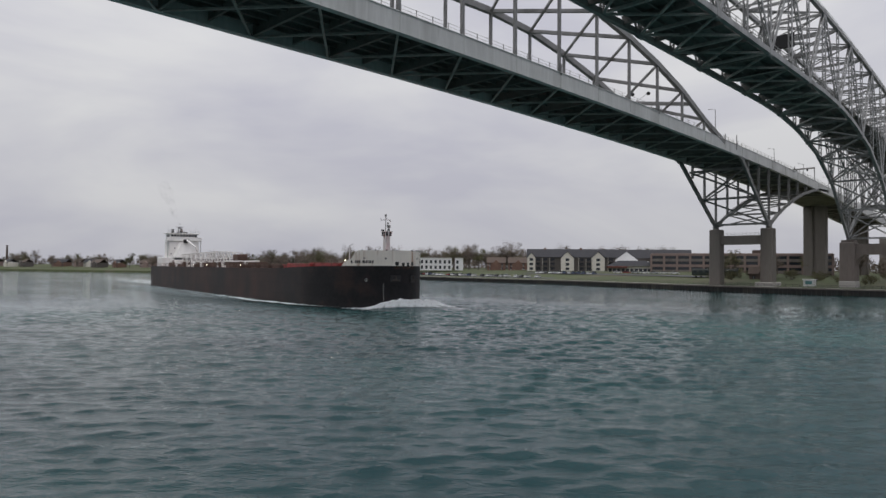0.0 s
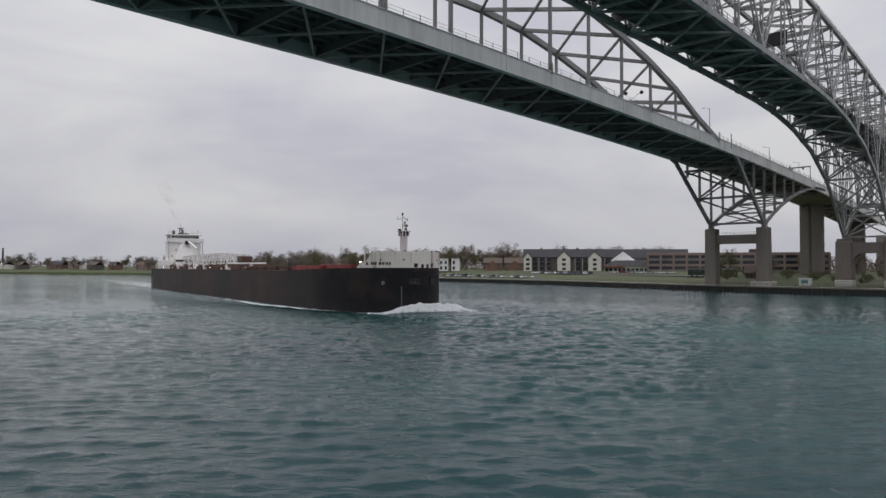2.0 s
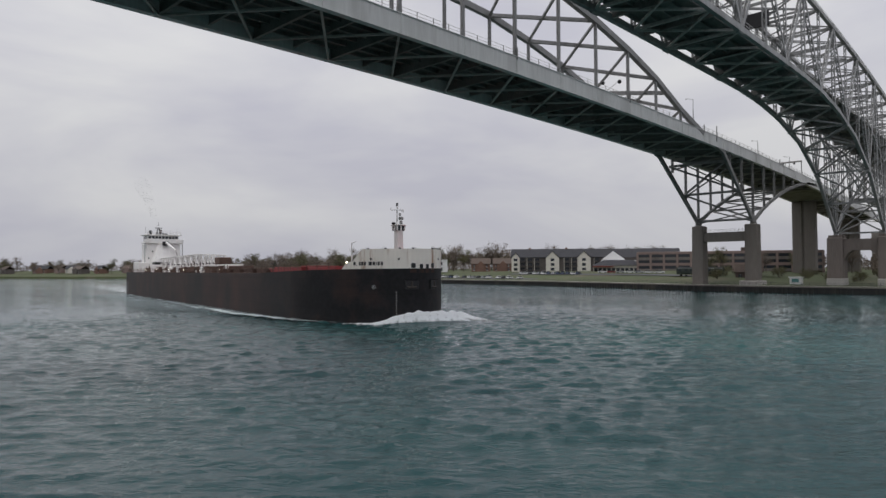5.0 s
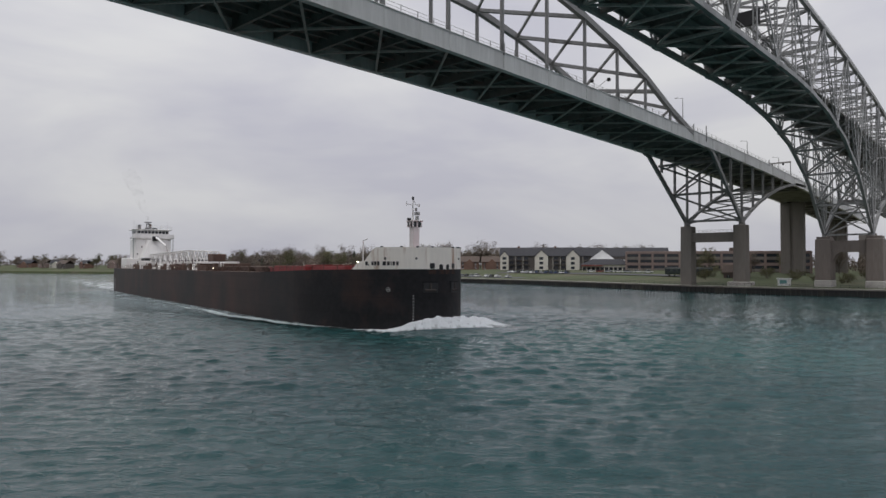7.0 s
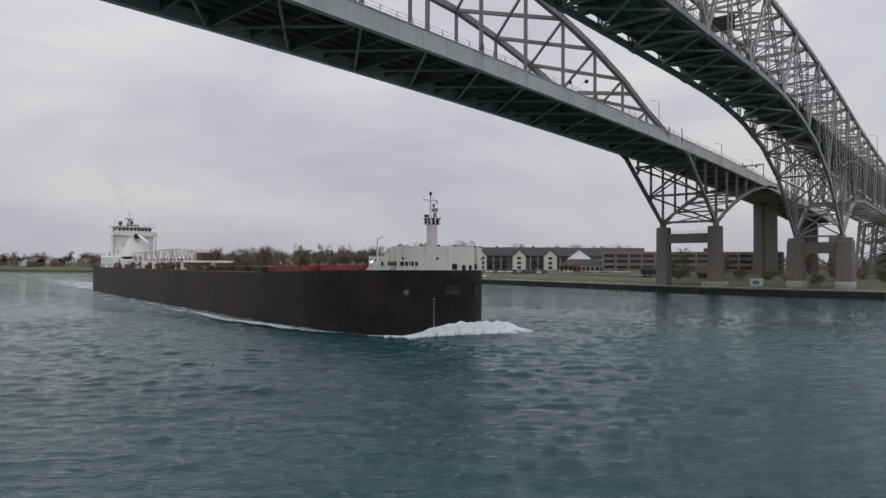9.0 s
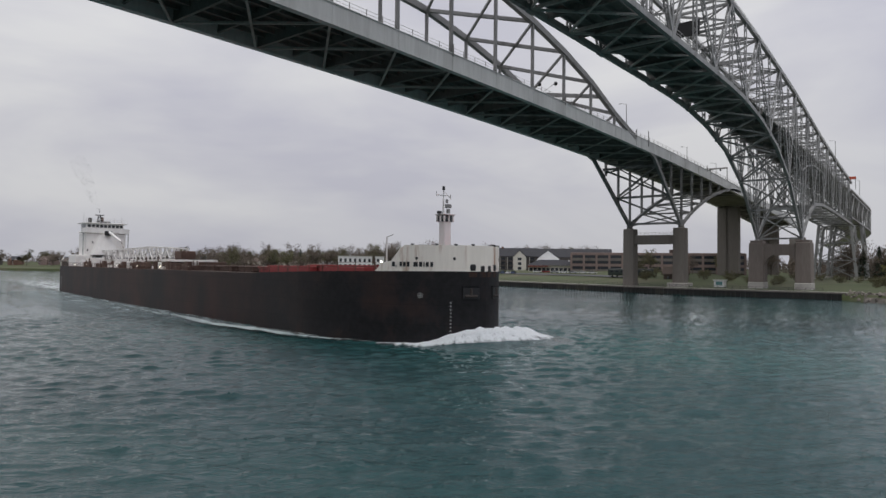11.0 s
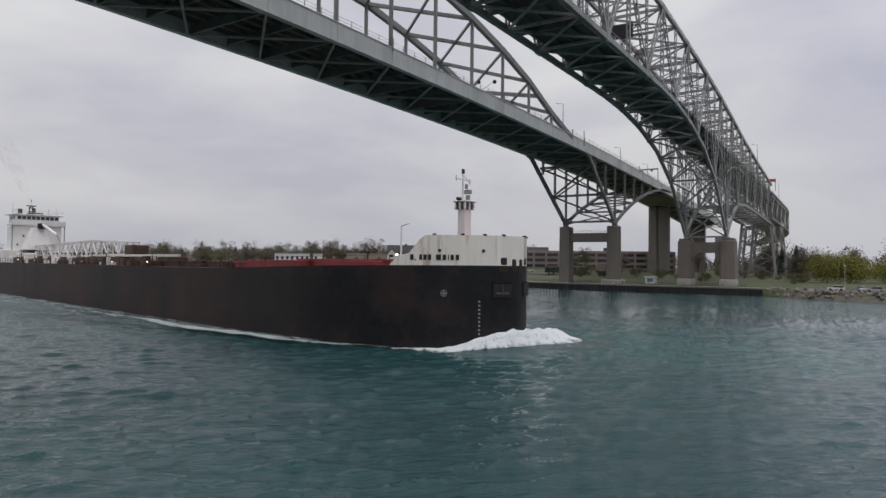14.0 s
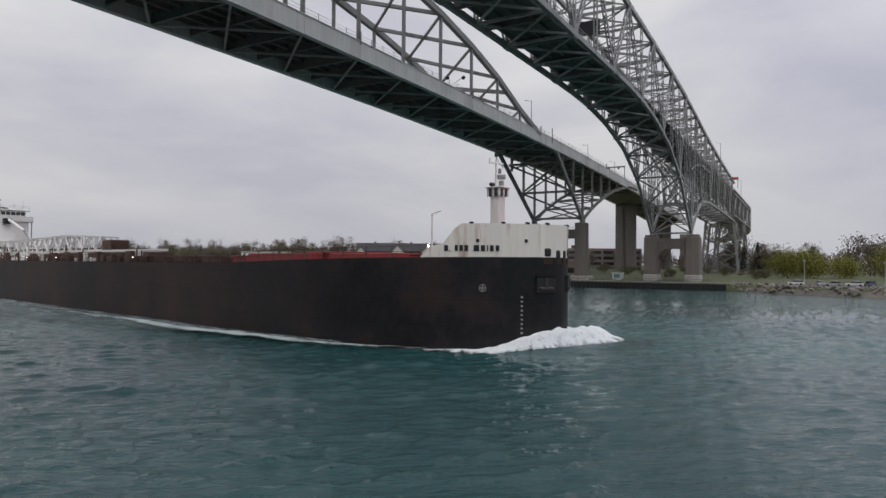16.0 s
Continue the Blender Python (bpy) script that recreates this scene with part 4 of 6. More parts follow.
            part("rust_bleed", box(B(), c.x, c.y, c.z, 0.05, w + 0.3, 0.6, 0.02, a), CHOCK_RUST, ch)
        for s in (1.6, 5.0):
            c, a = on_bow(s, 9.95, 0.0)
            d = Vector((math.cos(radians(a)), math.sin(radians(a)), 0)) * 0.06
            part("round_vent", cyl(B(), c - d, c + d, 0.17, 0.17, 12), BLACK, t)
        # name: one bar per letter
        widths = [0.62, 0.15, -0.25, 0.5, 0.55, 0.55, -0.35, 0.85, 0.62, 0.2, 0.55, 0.55]
        total = sum(abs(v) + 0.22 for v in widths)
        pos = 0.0
        for v in widths:
            if v > 0:
                s = 7.75 - (pos + v / 2) / total * 4.5
                c, a = on_bow(s, 9.27 if v > 0.18 else 9.02, 0.03)
                part("name_bar", box(B(), c.x, c.y, c.z, 0.04, v * 0.62, 0.54 if v > 0.18 else 0.16, 0, a), BLACK, t)
            pos += abs(v) + 0.22
    # forward light post
    lp = B()
    cyl(lp, (-10.2, -7.6, deck_z(11) - 0.1), (-10.2, -7.6, 12.6), 0.12, 0.09, 6)
    beam(lp, (-10.2, -7.6, 12.5), (-9.4, -7.2, 12.8), 0.1, 0.1)
    part("light_post", lp, WHITE_H, t)
    lm = bpy.data.materials.new("floodlight_glow")
    lm.use_nodes = True
    lm.node_tree.nodes["Principled BSDF"].inputs["Emission Color"].default_value = (1, 0.86, 0.62, 1)
    lm.node_tree.nodes["Principled BSDF"].inputs["Emission Strength"].default_value = 14
    part("light_stand", cyl(B(), (-9.5, -hull_half(9.5) + 0.5, deck_z(9.5) - 0.1), (-9.5, -hull_half(9.5) + 0.5, 9.4), 0.07, 0.06, 6), WHITE_H, t)
    part("floodlight", box(B(), -9.5, -hull_half(9.5) + 0.5, 9.5, 0.18, 0.18, 0.18, 0.04), lm, t, "lit warm floodlight")
    # hatch coamings, deck gear, tunnel-top conveyors
    for k in range(17):
        s = 24 + k * 8.2
        h = part("hatch", box(B(), -s - 3, 0, deck_z(s) + 0.35, 5.6, 15.0, 0.7, 0.1), RED if k < 3 else RUST, t)
        part("hatch_cover", box(B(), -s - 3, 0, deck_z(s) + 0.8, 6.0, 15.4, 0.22, 0.05), RED if k < 3 else RUST, h)
    for s0, s1, z in ((13, 24, 8.65), (27, 40, 8.7)):
        part("deck_locker", box(B(), -(s0 + s1) / 2, -8.4, z - 0.55, s1 - s0, 1.4, 1.5, 0.08), RED, t, "long faded red steel deck locker")
    rng = random.Random(5)
    for k in range(70):
        s = rng.uniform(70, 160)
        y = rng.uniform(-11.0, -7.8)
        g = B()
        hgt = rng.uniform(0.5, 1.7)
        box(g, -s, y, DECK_Z + hgt / 2, rng.uniform(0.4, 2.2), rng.uniform(0.4, 1.2), hgt, 0.08)
        if k % 3 == 0:
            cyl(g, (-s, y, DECK_Z), (-s, y, DECK_Z + hgt + rng.uniform(0.4, 1.2)), 0.14, 0.1, 6)
        part("deck_fitting", g, RUST if k % 4 else WHITE_H, t)
    for k in range(7):
        s = 66 + k * 15.5
        part("deck_lamp", box(B(), -s, -hull_half(s) + 0.4, DECK_Z + 0.6, 0.1, 0.1, 0.1, 0.02), lm, t)
    # unloading boom: a long white lattice lying along the deck
    bo = thing("boom", "", "")
    bo.name = "unloading_boom"
    bo.parent = t
    tagged(bo, "long white lattice unloading boom lying on its deck saddles")
    s0, s1 = 102.0, 168.0
    zb = lambda s: 9.0 + 0.9 * (s1 - s) / (s1 - s0)
    zt = lambda s: zb(s) + 3.3 - 0.9 * max(0, (120 - s) / 18)
    n = 20
    for i in range(n):
        a, b = s0 + (s1 - s0) * i / n, s0 + (s1 - s0) * (i + 1) / n
        g = B()
        for y in (-2.2, 0.8):
            beam(g, (-a, y, zb(a)), (-b, y, zb(b)), 0.3, 0.3)
            beam(g, (-a, y, zt(a)), (-b, y, zt(b)), 0.3, 0.3)
            beam(g, (-a, y, zb(a)), (-a, y, zt(a)), 0.2, 0.2)
            if i % 2:
                beam(g, (-a, y, zb(a)), (-b, y, zt(b)), 0.2, 0.2)
            else:
                beam(g, (-a, y, zt(a)), (-b, y, zb(b)), 0.2, 0.2)
        beam(g, (-a, -2.2, zt(a)), (-a, 0.8, zt(a)), 0.2, 0.2)
        beam(g, (-a, -2.2, zt(a)), (-b, 0.8, zt(b)), 0.15, 0.15)
        part("lattice_panel", g, WHITE_H, bo)
    part("boom_head", box(B(), -99.5, -0.7, 10.8, 4.5, 3.4, 1.9, 0.15), RUST, bo, "rusty brown boom head")
    part("conveyor_belt", box(B(), -135, -0.7, 10.2, 64, 1.6, 0.25), BLACK, bo)
    for s in (106, 92, 80):
        part("boom_saddle", box(B(), -s, -1.0, DECK_Z + 0.8, 1.2, 4.0, 1.6, 0.1), RUST, t)
    part("walk_bridge", box(B(), -82, -6.5, 9.5, 30, 0.8, 0.4, 0.05), WHITE_H, t)
    # after house with wheelhouse and bridge wings
    hs0, hs1 = 172.0, 180.0
    ho = part("after_house", box(B(), -(hs0 + hs1) / 2, 0.0, (DECK_Z + 17.8) / 2, hs1 - hs0, 12.0, 17.8 - DECK_Z, 0.25), WHITE_H, t)
    part("bridge_wing", box(B(), -(hs0 + 2), 0.0, 18.0, 5.2, 13.8, 0.4, 0.1), WHITE_H, ho)
    part("wing_bulwark", box(B(), -(hs0 - 0.5), 0.0, 18.7, 0.25, 13.8, 1.1), WHITE_H, ho)
    wh = part("wheelhouse", box(B(), -(hs0 + 4.5), 0.0, 19.5, 7.5, 11.0, 2.6, 0.2), WHITE_H, t)
    for k in range(9):
        part("wheelhouse_window", box(B(), -(hs0 + 0.72), -4.7 + k * 1.18, 20.0, 0.08, 0.92, 0.85), GLASS, wh)
    for k in range(3):
        part("wheelhouse_window", box(B(), -(hs0 + 2.5 + k * 1.8), -5.53, 20.0, 1.2, 0.08, 0.85), GLASS, wh)
    part("wheelhouse_roof", box(B(), -(hs0 + 4.5), 0.0, 20.9, 8.5, 13.0, 0.3, 0.1), WHITE_H, wh)
    g = B()
    for k in range(12):
        beam(g, (-(hs0 + 0.5), -6.3 + k * 1.14, 21.0), (-(hs0 + 0.5), -6.3 + k * 1.14, 22.0), 0.07, 0.07)
    beam(g, (-(hs0 + 0.5), -6.3, 22.0), (-(hs0 + 0.5), 6.2, 22.0), 0.07, 0.07)
    beam(g, (-(hs0 + 0.5), -6.3, 21.5), (-(hs0 + 0.5), 6.2, 21.5), 0.07, 0.07)
    part("roof_railing", g, WHITE_H, wh)
    ms = B()
    for dx, dy in ((-0.7, -0.7), (0.7, -0.7), (0.7, 0.7), (-0.7, 0.7)):
        beam(ms, (-(hs0 + 5) + dx, dy - 0.8, 21.0), (-(hs0 + 5) + dx * 0.3, dy * 0.3 - 0.8, 23.7), 0.12, 0.12)
    for z in (22, 23):
        box(ms, -(hs0 + 5), -0.8, z, 1.1, 1.1, 0.14)
    box(ms, -(hs0 + 5), -0.8, 23.6, 0.4, 2.6, 0.25)
    box(ms, -(hs0 + 4), -3.8, 21.8, 0.8, 1.0, 1.6, 0.1)
    cyl(ms, (-(hs0 + 5), -0.8, 24.4), (-(hs0 + 5), -0.8, 25.6), 0.08, 0.05, 6)
    part("radar_mast", ms, BLACK, t, "dark lattice radar mast on the wheelhouse")
    for y, z in ((-5.8, 24.0), (5.4, 23.6), (-5.0, 22.8), (3.2, 22.8)):
        part("antenna", cyl(B(), (-(hs0 + 3), y, 21.0), (-(hs0 + 3), y, z), 0.06, 0.03, 5), STEEL_OLD, t)
    for y in (-6.6, 6.6):
        part("wing_post", box(B(), -(hs0 - 0.3), y, 12.6, 0.22, 0.22, 10.4), STEEL_OLD, ho)
    fn = part("funnel", box(B(), -178.0, 0.5, 19.5, 3.2, 4.4, 4.6, 0.6), BLACK, t, "black funnel behind the wheelhouse")
    part("exhaust_pipe", cyl(B(), (-178.0, 0.2, 21.8), (-178.0, 0.2, 23.0), 0.5, 0.45), RUST, fn)
    part("stern_deckhouse", box(B(), -176.0, 0.0, 9.4, 9.0, 17.5, 3.6, 0.2), WHITE_H, t)
    # hopper and boom pivot in front of the house
    hp = B()
    vs = []
    for fx, z, ya, yb in ((2.6, 11.2, -4.6, 2.6), (0.9, 17.2, -2.2, 0.2)):
        vs.append([hp.verts.new((-169 + fx, ya, z)), hp.verts.new((-169 + fx, yb, z)), hp.verts.new((-172, yb, z)), hp.verts.new((-172, ya, z))])
    for i in range(4):
        j = (i + 1) % 4
        hp.faces.new((vs[0][i], vs[0][j], vs[1][j], vs[1][i]))
    hp.faces.new(vs[1])
    hp.faces.new(vs[0][::-1])
    bmesh.ops.recalc_face_normals(hp, faces=hp.faces)
    part("hopper", hp, WHITE_H, t)
    # solid black block painted as the shade in the gap under the hopper
    part("hopper_gap_shade", box(B(), -168.5, -1.0, 10.7, 4.4, 6.4, 0.9, 0.1), BLACK, t)
    part("hopper_base", box(B(), -168.5, -2.0, 8.9, 5.5, 7.5, 2.8, 0.15), WHITE_H, t)
    part("winch_head", box(B(), -167.6, -0.4, 17.7, 1.6, 1.9, 1.4, 0.2), BLACK, t)
    part("boom_stay", cyl(B(), (-167, -0.2, 18.0), (-161, 1.6, 15.2), 0.4, 0.3, 8), WHITE_H, t)
    part("boom_hoist", cyl(B(), (-161, 1.6, 15.2), (-150, -0.5, 12.8), 0.08, 0.08, 5), RUST, t)
    for k in range(5):
        for j in range(3):
            if (k + j) % 2:
                part("porthole", box(B(), -(hs0 - 0.04), -5.2 + k * 1.4, 10.2 + j * 2.4, 0.1, 0.4, 0.5, 0.05), GLASS, ho)
    part("stern_marking", box(B(), -(SHIP_L - 3.5), -(hull_half(SHIP_L - 3.5) + 0.03), 2.6, 0.25, 0.05, 4.0, 0, 4), MARK, t)
    return t


freighter = make_ship()
freighter.scale = (0.95, 0.95, 1.0)


def ship_pose(t):
    """The ship's stem on the water: a nearly straight course down the river, turning very slightly."""
    a = radians(-100.14 - 0.0278 * (t - 8))
    x, y = 89.1 - 0.622 * t - 0.0187 * (t - 8) ** 2, 100.9 - 4.407 * t + 0.0057 * (t - 8) ** 2
    return pose(x + 7.8 * math.cos(a), y + 7.8 * math.sin(a), 0, 0, 0, math.degrees(a))


SHIP_ROWS = [(t, ship_pose(t)) for t in range(0, 17, 2)]


# ---- far bank: buildings ----
SIDING = mat("cream_siding", (0.62, 0.59, 0.52), 0.8, vary=0.06, scale=0.5, fine=4)
GREYWALL = mat("grey_brown_siding", (0.10, 0.088, 0.08), 0.85, vary=0.12, scale=0.5, fine=4)
BRICK = mat("red_brown_brick", (0.17, 0.10, 0.075), 0.9, vary=0.2, scale=0.6, fine=6)
TAN = mat("tan_precast", (0.235, 0.175, 0.155), 0.85, vary=0.1, scale=0.3, fine=3)
BROWN = mat("dark_brown_panels", (0.085, 0.062, 0.052), 0.85, vary=0.15, scale=0.4, fine=3)
SHINGLE = mat("charcoal_shingles", (0.038, 0.038, 0.042), 0.9, vary=0.2, scale=0.5, fine=5)
SHINGLE_B = mat("brown_shingles", (0.10, 0.075, 0.06), 0.9, vary=0.2, scale=0.5, fine=5)
WHITE_B = mat("white_building_paint", (0.70, 0.70, 0.69), 0.7, vary=0.05, scale=0.4, fine=3)
REDROOF = mat("red_awning", (0.22, 0.045, 0.035), 0.7, vary=0.1, scale=0.6, fine=3)
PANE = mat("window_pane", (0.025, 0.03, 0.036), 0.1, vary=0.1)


def gable_roof(bm, x0, x1, y0, y1, z, rise, over=0.6):
    """A pitched roof with its ridge along x."""
    ym = (y0 + y1) / 2
    out = [(y0 - over, z - 0.3), (ym, z + rise), (y1 + over, z - 0.3), (y1 + over, z - 0.02), (ym, z + rise + 0.35), (y0 - over, z - 0.02)]
    a = [bm.verts.new((x0 - over, y, zz)) for y, zz in out]
    b = [bm.verts.new((x1 + over, y, zz)) for y, zz in out]
    for i in range(6):
        j = (i + 1) % 6
        bm.faces.new((a[i], a[j], b[j], b[i]))
    bm.faces.new(a[::-1])
    bm.faces.new(b)
    bmesh.ops.recalc_face_normals(bm, faces=bm.faces)
    return bm


def gable_end(bm, x0, x1, y, z0, z1, rise, thick=0.4):
    """A gabled wall facing -y, standing proud of the front."""
    xm = (x0 + x1) / 2
    out = [(x0, z0), (x1, z0), (x1, z1), (xm, z1 + rise), (x0, z1)]
    a = [bm.verts.new((x, y, z)) for x, z in out]
    b = [bm.verts.new((x, y + thick, z)) for x, z in out]
    for i in range(5):
        j = (i + 1) % 5
        bm.faces.new((a[i], b[i], b[j], a[j]))
    bm.faces.new(a[::-1])
    bm.faces.new(b)
    bmesh.ops.recalc_face_normals(bm, faces=bm.faces)
    return bm


def front(p, q):
    """Place, turn and length of a front that runs from p (its left end, seen from the river) to q."""
    d = Vector((q[0] - p[0], q[1] - p[1]))
    return math.degrees(math.atan2(d.y, d.x)), d.length


def windows(t, xs, zs, y, w, h, material=None, trim=None):
    for x in xs:
        for z in zs:
            o = part("window", box(B(), x, y, z, w, 0.12, h), material or PANE, t)
            if trim:
                g = B()
                box(g, x, y - 0.02, z - h / 2 - 0.1, w + 0.3, 0.2, 0.14)
                box(g, x, y - 0.02, z, 0.1, 0.16, h)
                part("window_trim", g, trim, o)


def make_inn(p, q, z):
    a, L = front(p, q)
    t = thing("lodge_building", "three-storey lodge with charcoal roof and cream gables", "building", at=(p[0], p[1], z), turn=a)
    part("wall", box(B(), L / 2, 8, 4.6, L, 16, 9.4), GREYWALL, t, "grey-brown siding")
    part("roof", gable_roof(B(), 0, L, 0, 16, 9.3, 5.2, 0.9), SHINGLE, t)
    for x0, x1, r in ((-0.3, 5.0, 3.2), (L * 0.385, L * 0.385 + 8.4, 4.2), (L * 0.735, L * 0.735 + 8.4, 4.2)):
        g = part("gable_bay", gable_end(B(), x0, x1, -1.2, 0, 8.8, r, 2.0), SIDING, t, "cream gabled bay")
        rf = B()
        xm = (x0 + x1) / 2
        for s in (-1, 1):
            beam(rf, (xm + s * (x1 - x0 + 0.9) / 2, 2.0, 8.7), (xm, 2.0, 8.9 + r), 7.0, 0.25)
        part("gable_roof", rf, SHINGLE, g)
        for zz in (1.6, 4.6, 7.6):
            part("window", box(B(), xm, -1.24, zz, 2.4, 0.1, 1.7), PANE, g)
    n = int(L / 4.4)
    for k in range(n):
        x = 2.2 + k * L / n
        if abs(x - L * 0.385 - 4.2) < 5.2 or abs(x - L * 0.735 - 4.2) < 5.2 or x < 6:
            continue
        for j, zz in enumerate((1.7, 4.7, 7.6)):
            part("window", box(B(), x, -0.03, zz, 2.6, 0.1, 1.9), PANE, t)
            b = B()
            box(b, x, -0.9, zz - 1.25, 3.8, 1.7, 0.18)
            for i in range(7):
                box(b, x - 1.8 + i * 0.6, -1.7, zz - 0.75, 0.08, 0.08, 0.9)
            box(b, x, -1.7, zz - 0.3, 3.8, 0.1, 0.1)
            part("balcony", b, GREYWALL, t)
        part("balcony_post", box(B(), x - 1.95, -1.7, 4.4, 0.22, 0.22, 8.8), SIDING, t)
    for x in (L * 0.2, L * 0.62):
        part("chimney", box(B(), x, 8, 14.6, 1.4, 1.4, 2.2, 0.1), BRICK, t)


def make_parking_hotel(p, q, z):
    a, L = front(p, q)
    t = thing("parking_structure", "long tan and brown banded three-level parking structure", "building", at=(p[0], p[1], z), turn=a)
    part("core", box(B(), L / 2, 12, 5.5, L - 0.6, 23, 10.8), BROWN, t)
    for k in range(4):
        part("spandrel", box(B(), L / 2, -0.1, 1.5 + k * 3.3, L, 0.5, 1.5, 0.05), TAN if k % 2 else CONC, t)
    n = int(L / 7)
    for k in range(n + 1):
        part("pilaster", box(B(), k * L / n, -0.35, 5.9, 1.1, 0.9, 11.8, 0.08), TAN, t)
    for k in range(n):
        for j in range(3):
            # solid dark panes paint the shade inside the open bays
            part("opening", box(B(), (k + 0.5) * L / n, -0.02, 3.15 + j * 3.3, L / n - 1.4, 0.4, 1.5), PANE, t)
    part("parapet", box(B(), L / 2, 12, 11.8, L + 0.6, 24, 0.5, 0.1), TAN, t)
    part("stair_tower", box(B(), L * 0.62, 10, 7.2, 6, 9, 14.0, 0.1), BROWN, t)


def make_hall(p, q, z):
    a, L = front(p, q)
    t = thing("gabled_hall", "dark-roofed hall with a broad white gable", "building", at=(p[0], p[1], z), turn=a)
    part("wall", box(B(), L / 2, 9, 4.5, L, 18, 9), GREYWALL, t)
    part("roof", gable_roof(B(), 0, L, 0, 18, 9, 5.5, 0.8), SHINGLE, t)
    part("white_gable", gable_end(B(), 1, 16, -1, 0, 7.5, 5.6, 1.6), WHITE_B, t)
    part("canopy", box(B(), 12, -4, 6.5, 22, 7, 0.5, 0.1, -3), WHITE_B, t, "white sloping canopy")
    windows(t, [3 + 3.2 * k for k in range(int(L / 3.2) - 1)], (2.0,), -0.06, 2.2, 2.4)


def make_restaurant(p, q, z):
    a, L = front(p, q)
    t = thing("riverside_restaurant", "low restaurant with hipped dark roof and red awning", "building", at=(p[0], p[1], z), turn=a)
    part("wall", box(B(), L / 2, 7, 2.2, L, 14, 4.6), SIDING, t)
    r = B()
    lo = [r.verts.new(v) for v in ((-1, -1, 4.5), (L + 1, -1, 4.5), (L + 1, 15, 4.5), (-1, 15, 4.5))]
    hi = [r.verts.new(v) for v in ((6, 6, 8.0), (L - 6, 6, 8.0), (L - 6, 8, 8.0), (6, 8, 8.0))]
    for i in range(4):
        j = (i + 1) % 4
        r.faces.new((lo[i], lo[j], hi[j], hi[i]))
    r.faces.new(hi)
    r.faces.new(lo[::-1])
    part("roof", r, SHINGLE, t)
    part("awning", box(B(), 6, -2, 3.9, 12, 3.5, 0.5, 0.1), REDROOF, t)
    windows(t, [1.6 + 2.6 * k for k in range(int(L / 2.6))], (1.9,), -0.06, 2.0, 2.3)


def make_white_row(p, q, z, label="white flat-roofed terrace with tall dark windows", wallm=None):
    a, L = front(p, q)
    t = thing("terrace_building", label, "building", at=(p[0], p[1], z), turn=a)
    part("wall", box(B(), L / 2, 6, 4.4, L, 12, 9.0), wallm or WHITE_B, t)
    part("cornice", box(B(), L / 2, 6, 9.1, L + 0.8, 12.8, 0.5, 0.1), CONC_PALE, t)
    windows(t, [1.8 + 3.4 * k for k in range(int(L / 3.4))], (2.2, 6.2), -0.06, 1.6, 2.4)


def make_house(p, turn, z, L=14, D=10, wallm=None, roofm=None, rise=3.6, h=5.6, label="brick house with a brown pitched roof"):
    t = thing("house", label, "house", "houses along the bank", at=(p[0], p[1], z), turn=turn)
    part("wall", box(B(), L / 2, D / 2, h / 2, L, D, h), wallm or BRICK, t)
    part("roof", gable_roof(B(), 0, L, 0, D, h, rise, 0.5), roofm or SHINGLE_B, t)
    part("front_gable", gable_end(B(), L * 0.3, L * 0.7, -0.8, 0, h - 0.6, 2.6, 1.2), wallm or BRICK, t)
    windows(t, [1.8 + 3.0 * k for k in range(int(L / 3))], (1.6, 4.2) if h > 5 else (1.6,), -0.06, 1.2, 1.4, None, WHITE_B)
    return t


def gz(x, y):
    return ground_z(x - shore_x(y), y)


make_inn((350.0, 258.5), (382.0, 212.0), 6.3)
make_hall((398.0, 222.0), (421.0, 178.0), 6.6)
make_restaurant((362.0, 206.0), (374.0, 180.0), 5.4)
make_parking_hotel((368.0, 180.0), (404.0, 92.0), 5.6)
make_white_row((334.0, 346.0), (351.0, 329.0), 6.0)
make_white_row((352.6, 327.2), (356.5, 322.8), 6.0)
make_house((361.0, 303.0), -52, 6.3, 13, 10)
make_house((370.5, 291.0), -52, 6.3, 14, 10)
for hb, hd in ((35.9, 600), (36.9, 590), (37.9, 600), (38.9, 590), (39.8, 600)):
    make_house((0.65 + hd * math.sin(radians(hb)), 0.75 + hd * math.cos(radians(hb))), -50, 6.2, 10, 9, SIDING, SHINGLE_B, 3.2, 4.4, "cream sided house with dark pitched roof")
make_house((300.0, 101.0), -75, 3.2, 10, 7, BROWN, SHINGLE_B, 2.8, 3.4, "small dark-red shed with pitched roof")
hr = random.Random(8)
for k in range(24):
    y = 560 + k * 24 + hr.uniform(-6, 6)
    x = shore_x(y) + hr.uniform(28, 60)
    make_house((x, y), -90 + hr.uniform(-25, 25) + (25 if y > 700 else 0), gz(x, y) - 0.2, hr.uniform(12, 18), 10, (BRICK, GREYWALL, SIDING, TAN)[k % 4], (SHINGLE, SHINGLE_B)[k % 2], 3.4,
               5.4, ("brick house with pitched roof by the water", "grey-brown sided house with pitched roof", "cream sided house with pitched roof", "tan house with pitched roof")[k % 4])


# ---- trees ----
BARK = mat("grey_bark", (0.10, 0.082, 0.068), 0.95, vary=0.25, scale=1, fine=6)
TWIG = mat("bare_spring_twigs", (0.135, 0.108, 0.085), 0.95, vary=0.35, scale=0.4, fine=3, rnd=0.25)
BUD = mat("budding_leaves", (0.105, 0.10, 0.05), 0.9, vary=0.35, scale=0.4, fine=3, rnd=0.25)
LEAF = mat("fresh_willow_leaves", (0.185, 0.18, 0.035), 0.85, vary=0.4, scale=0.5, fine=3, rnd=0.15)
PINE = mat("dark_spruce_needles", (0.022, 0.038, 0.022), 0.9, vary=0.35, scale=0.5, fine=3)


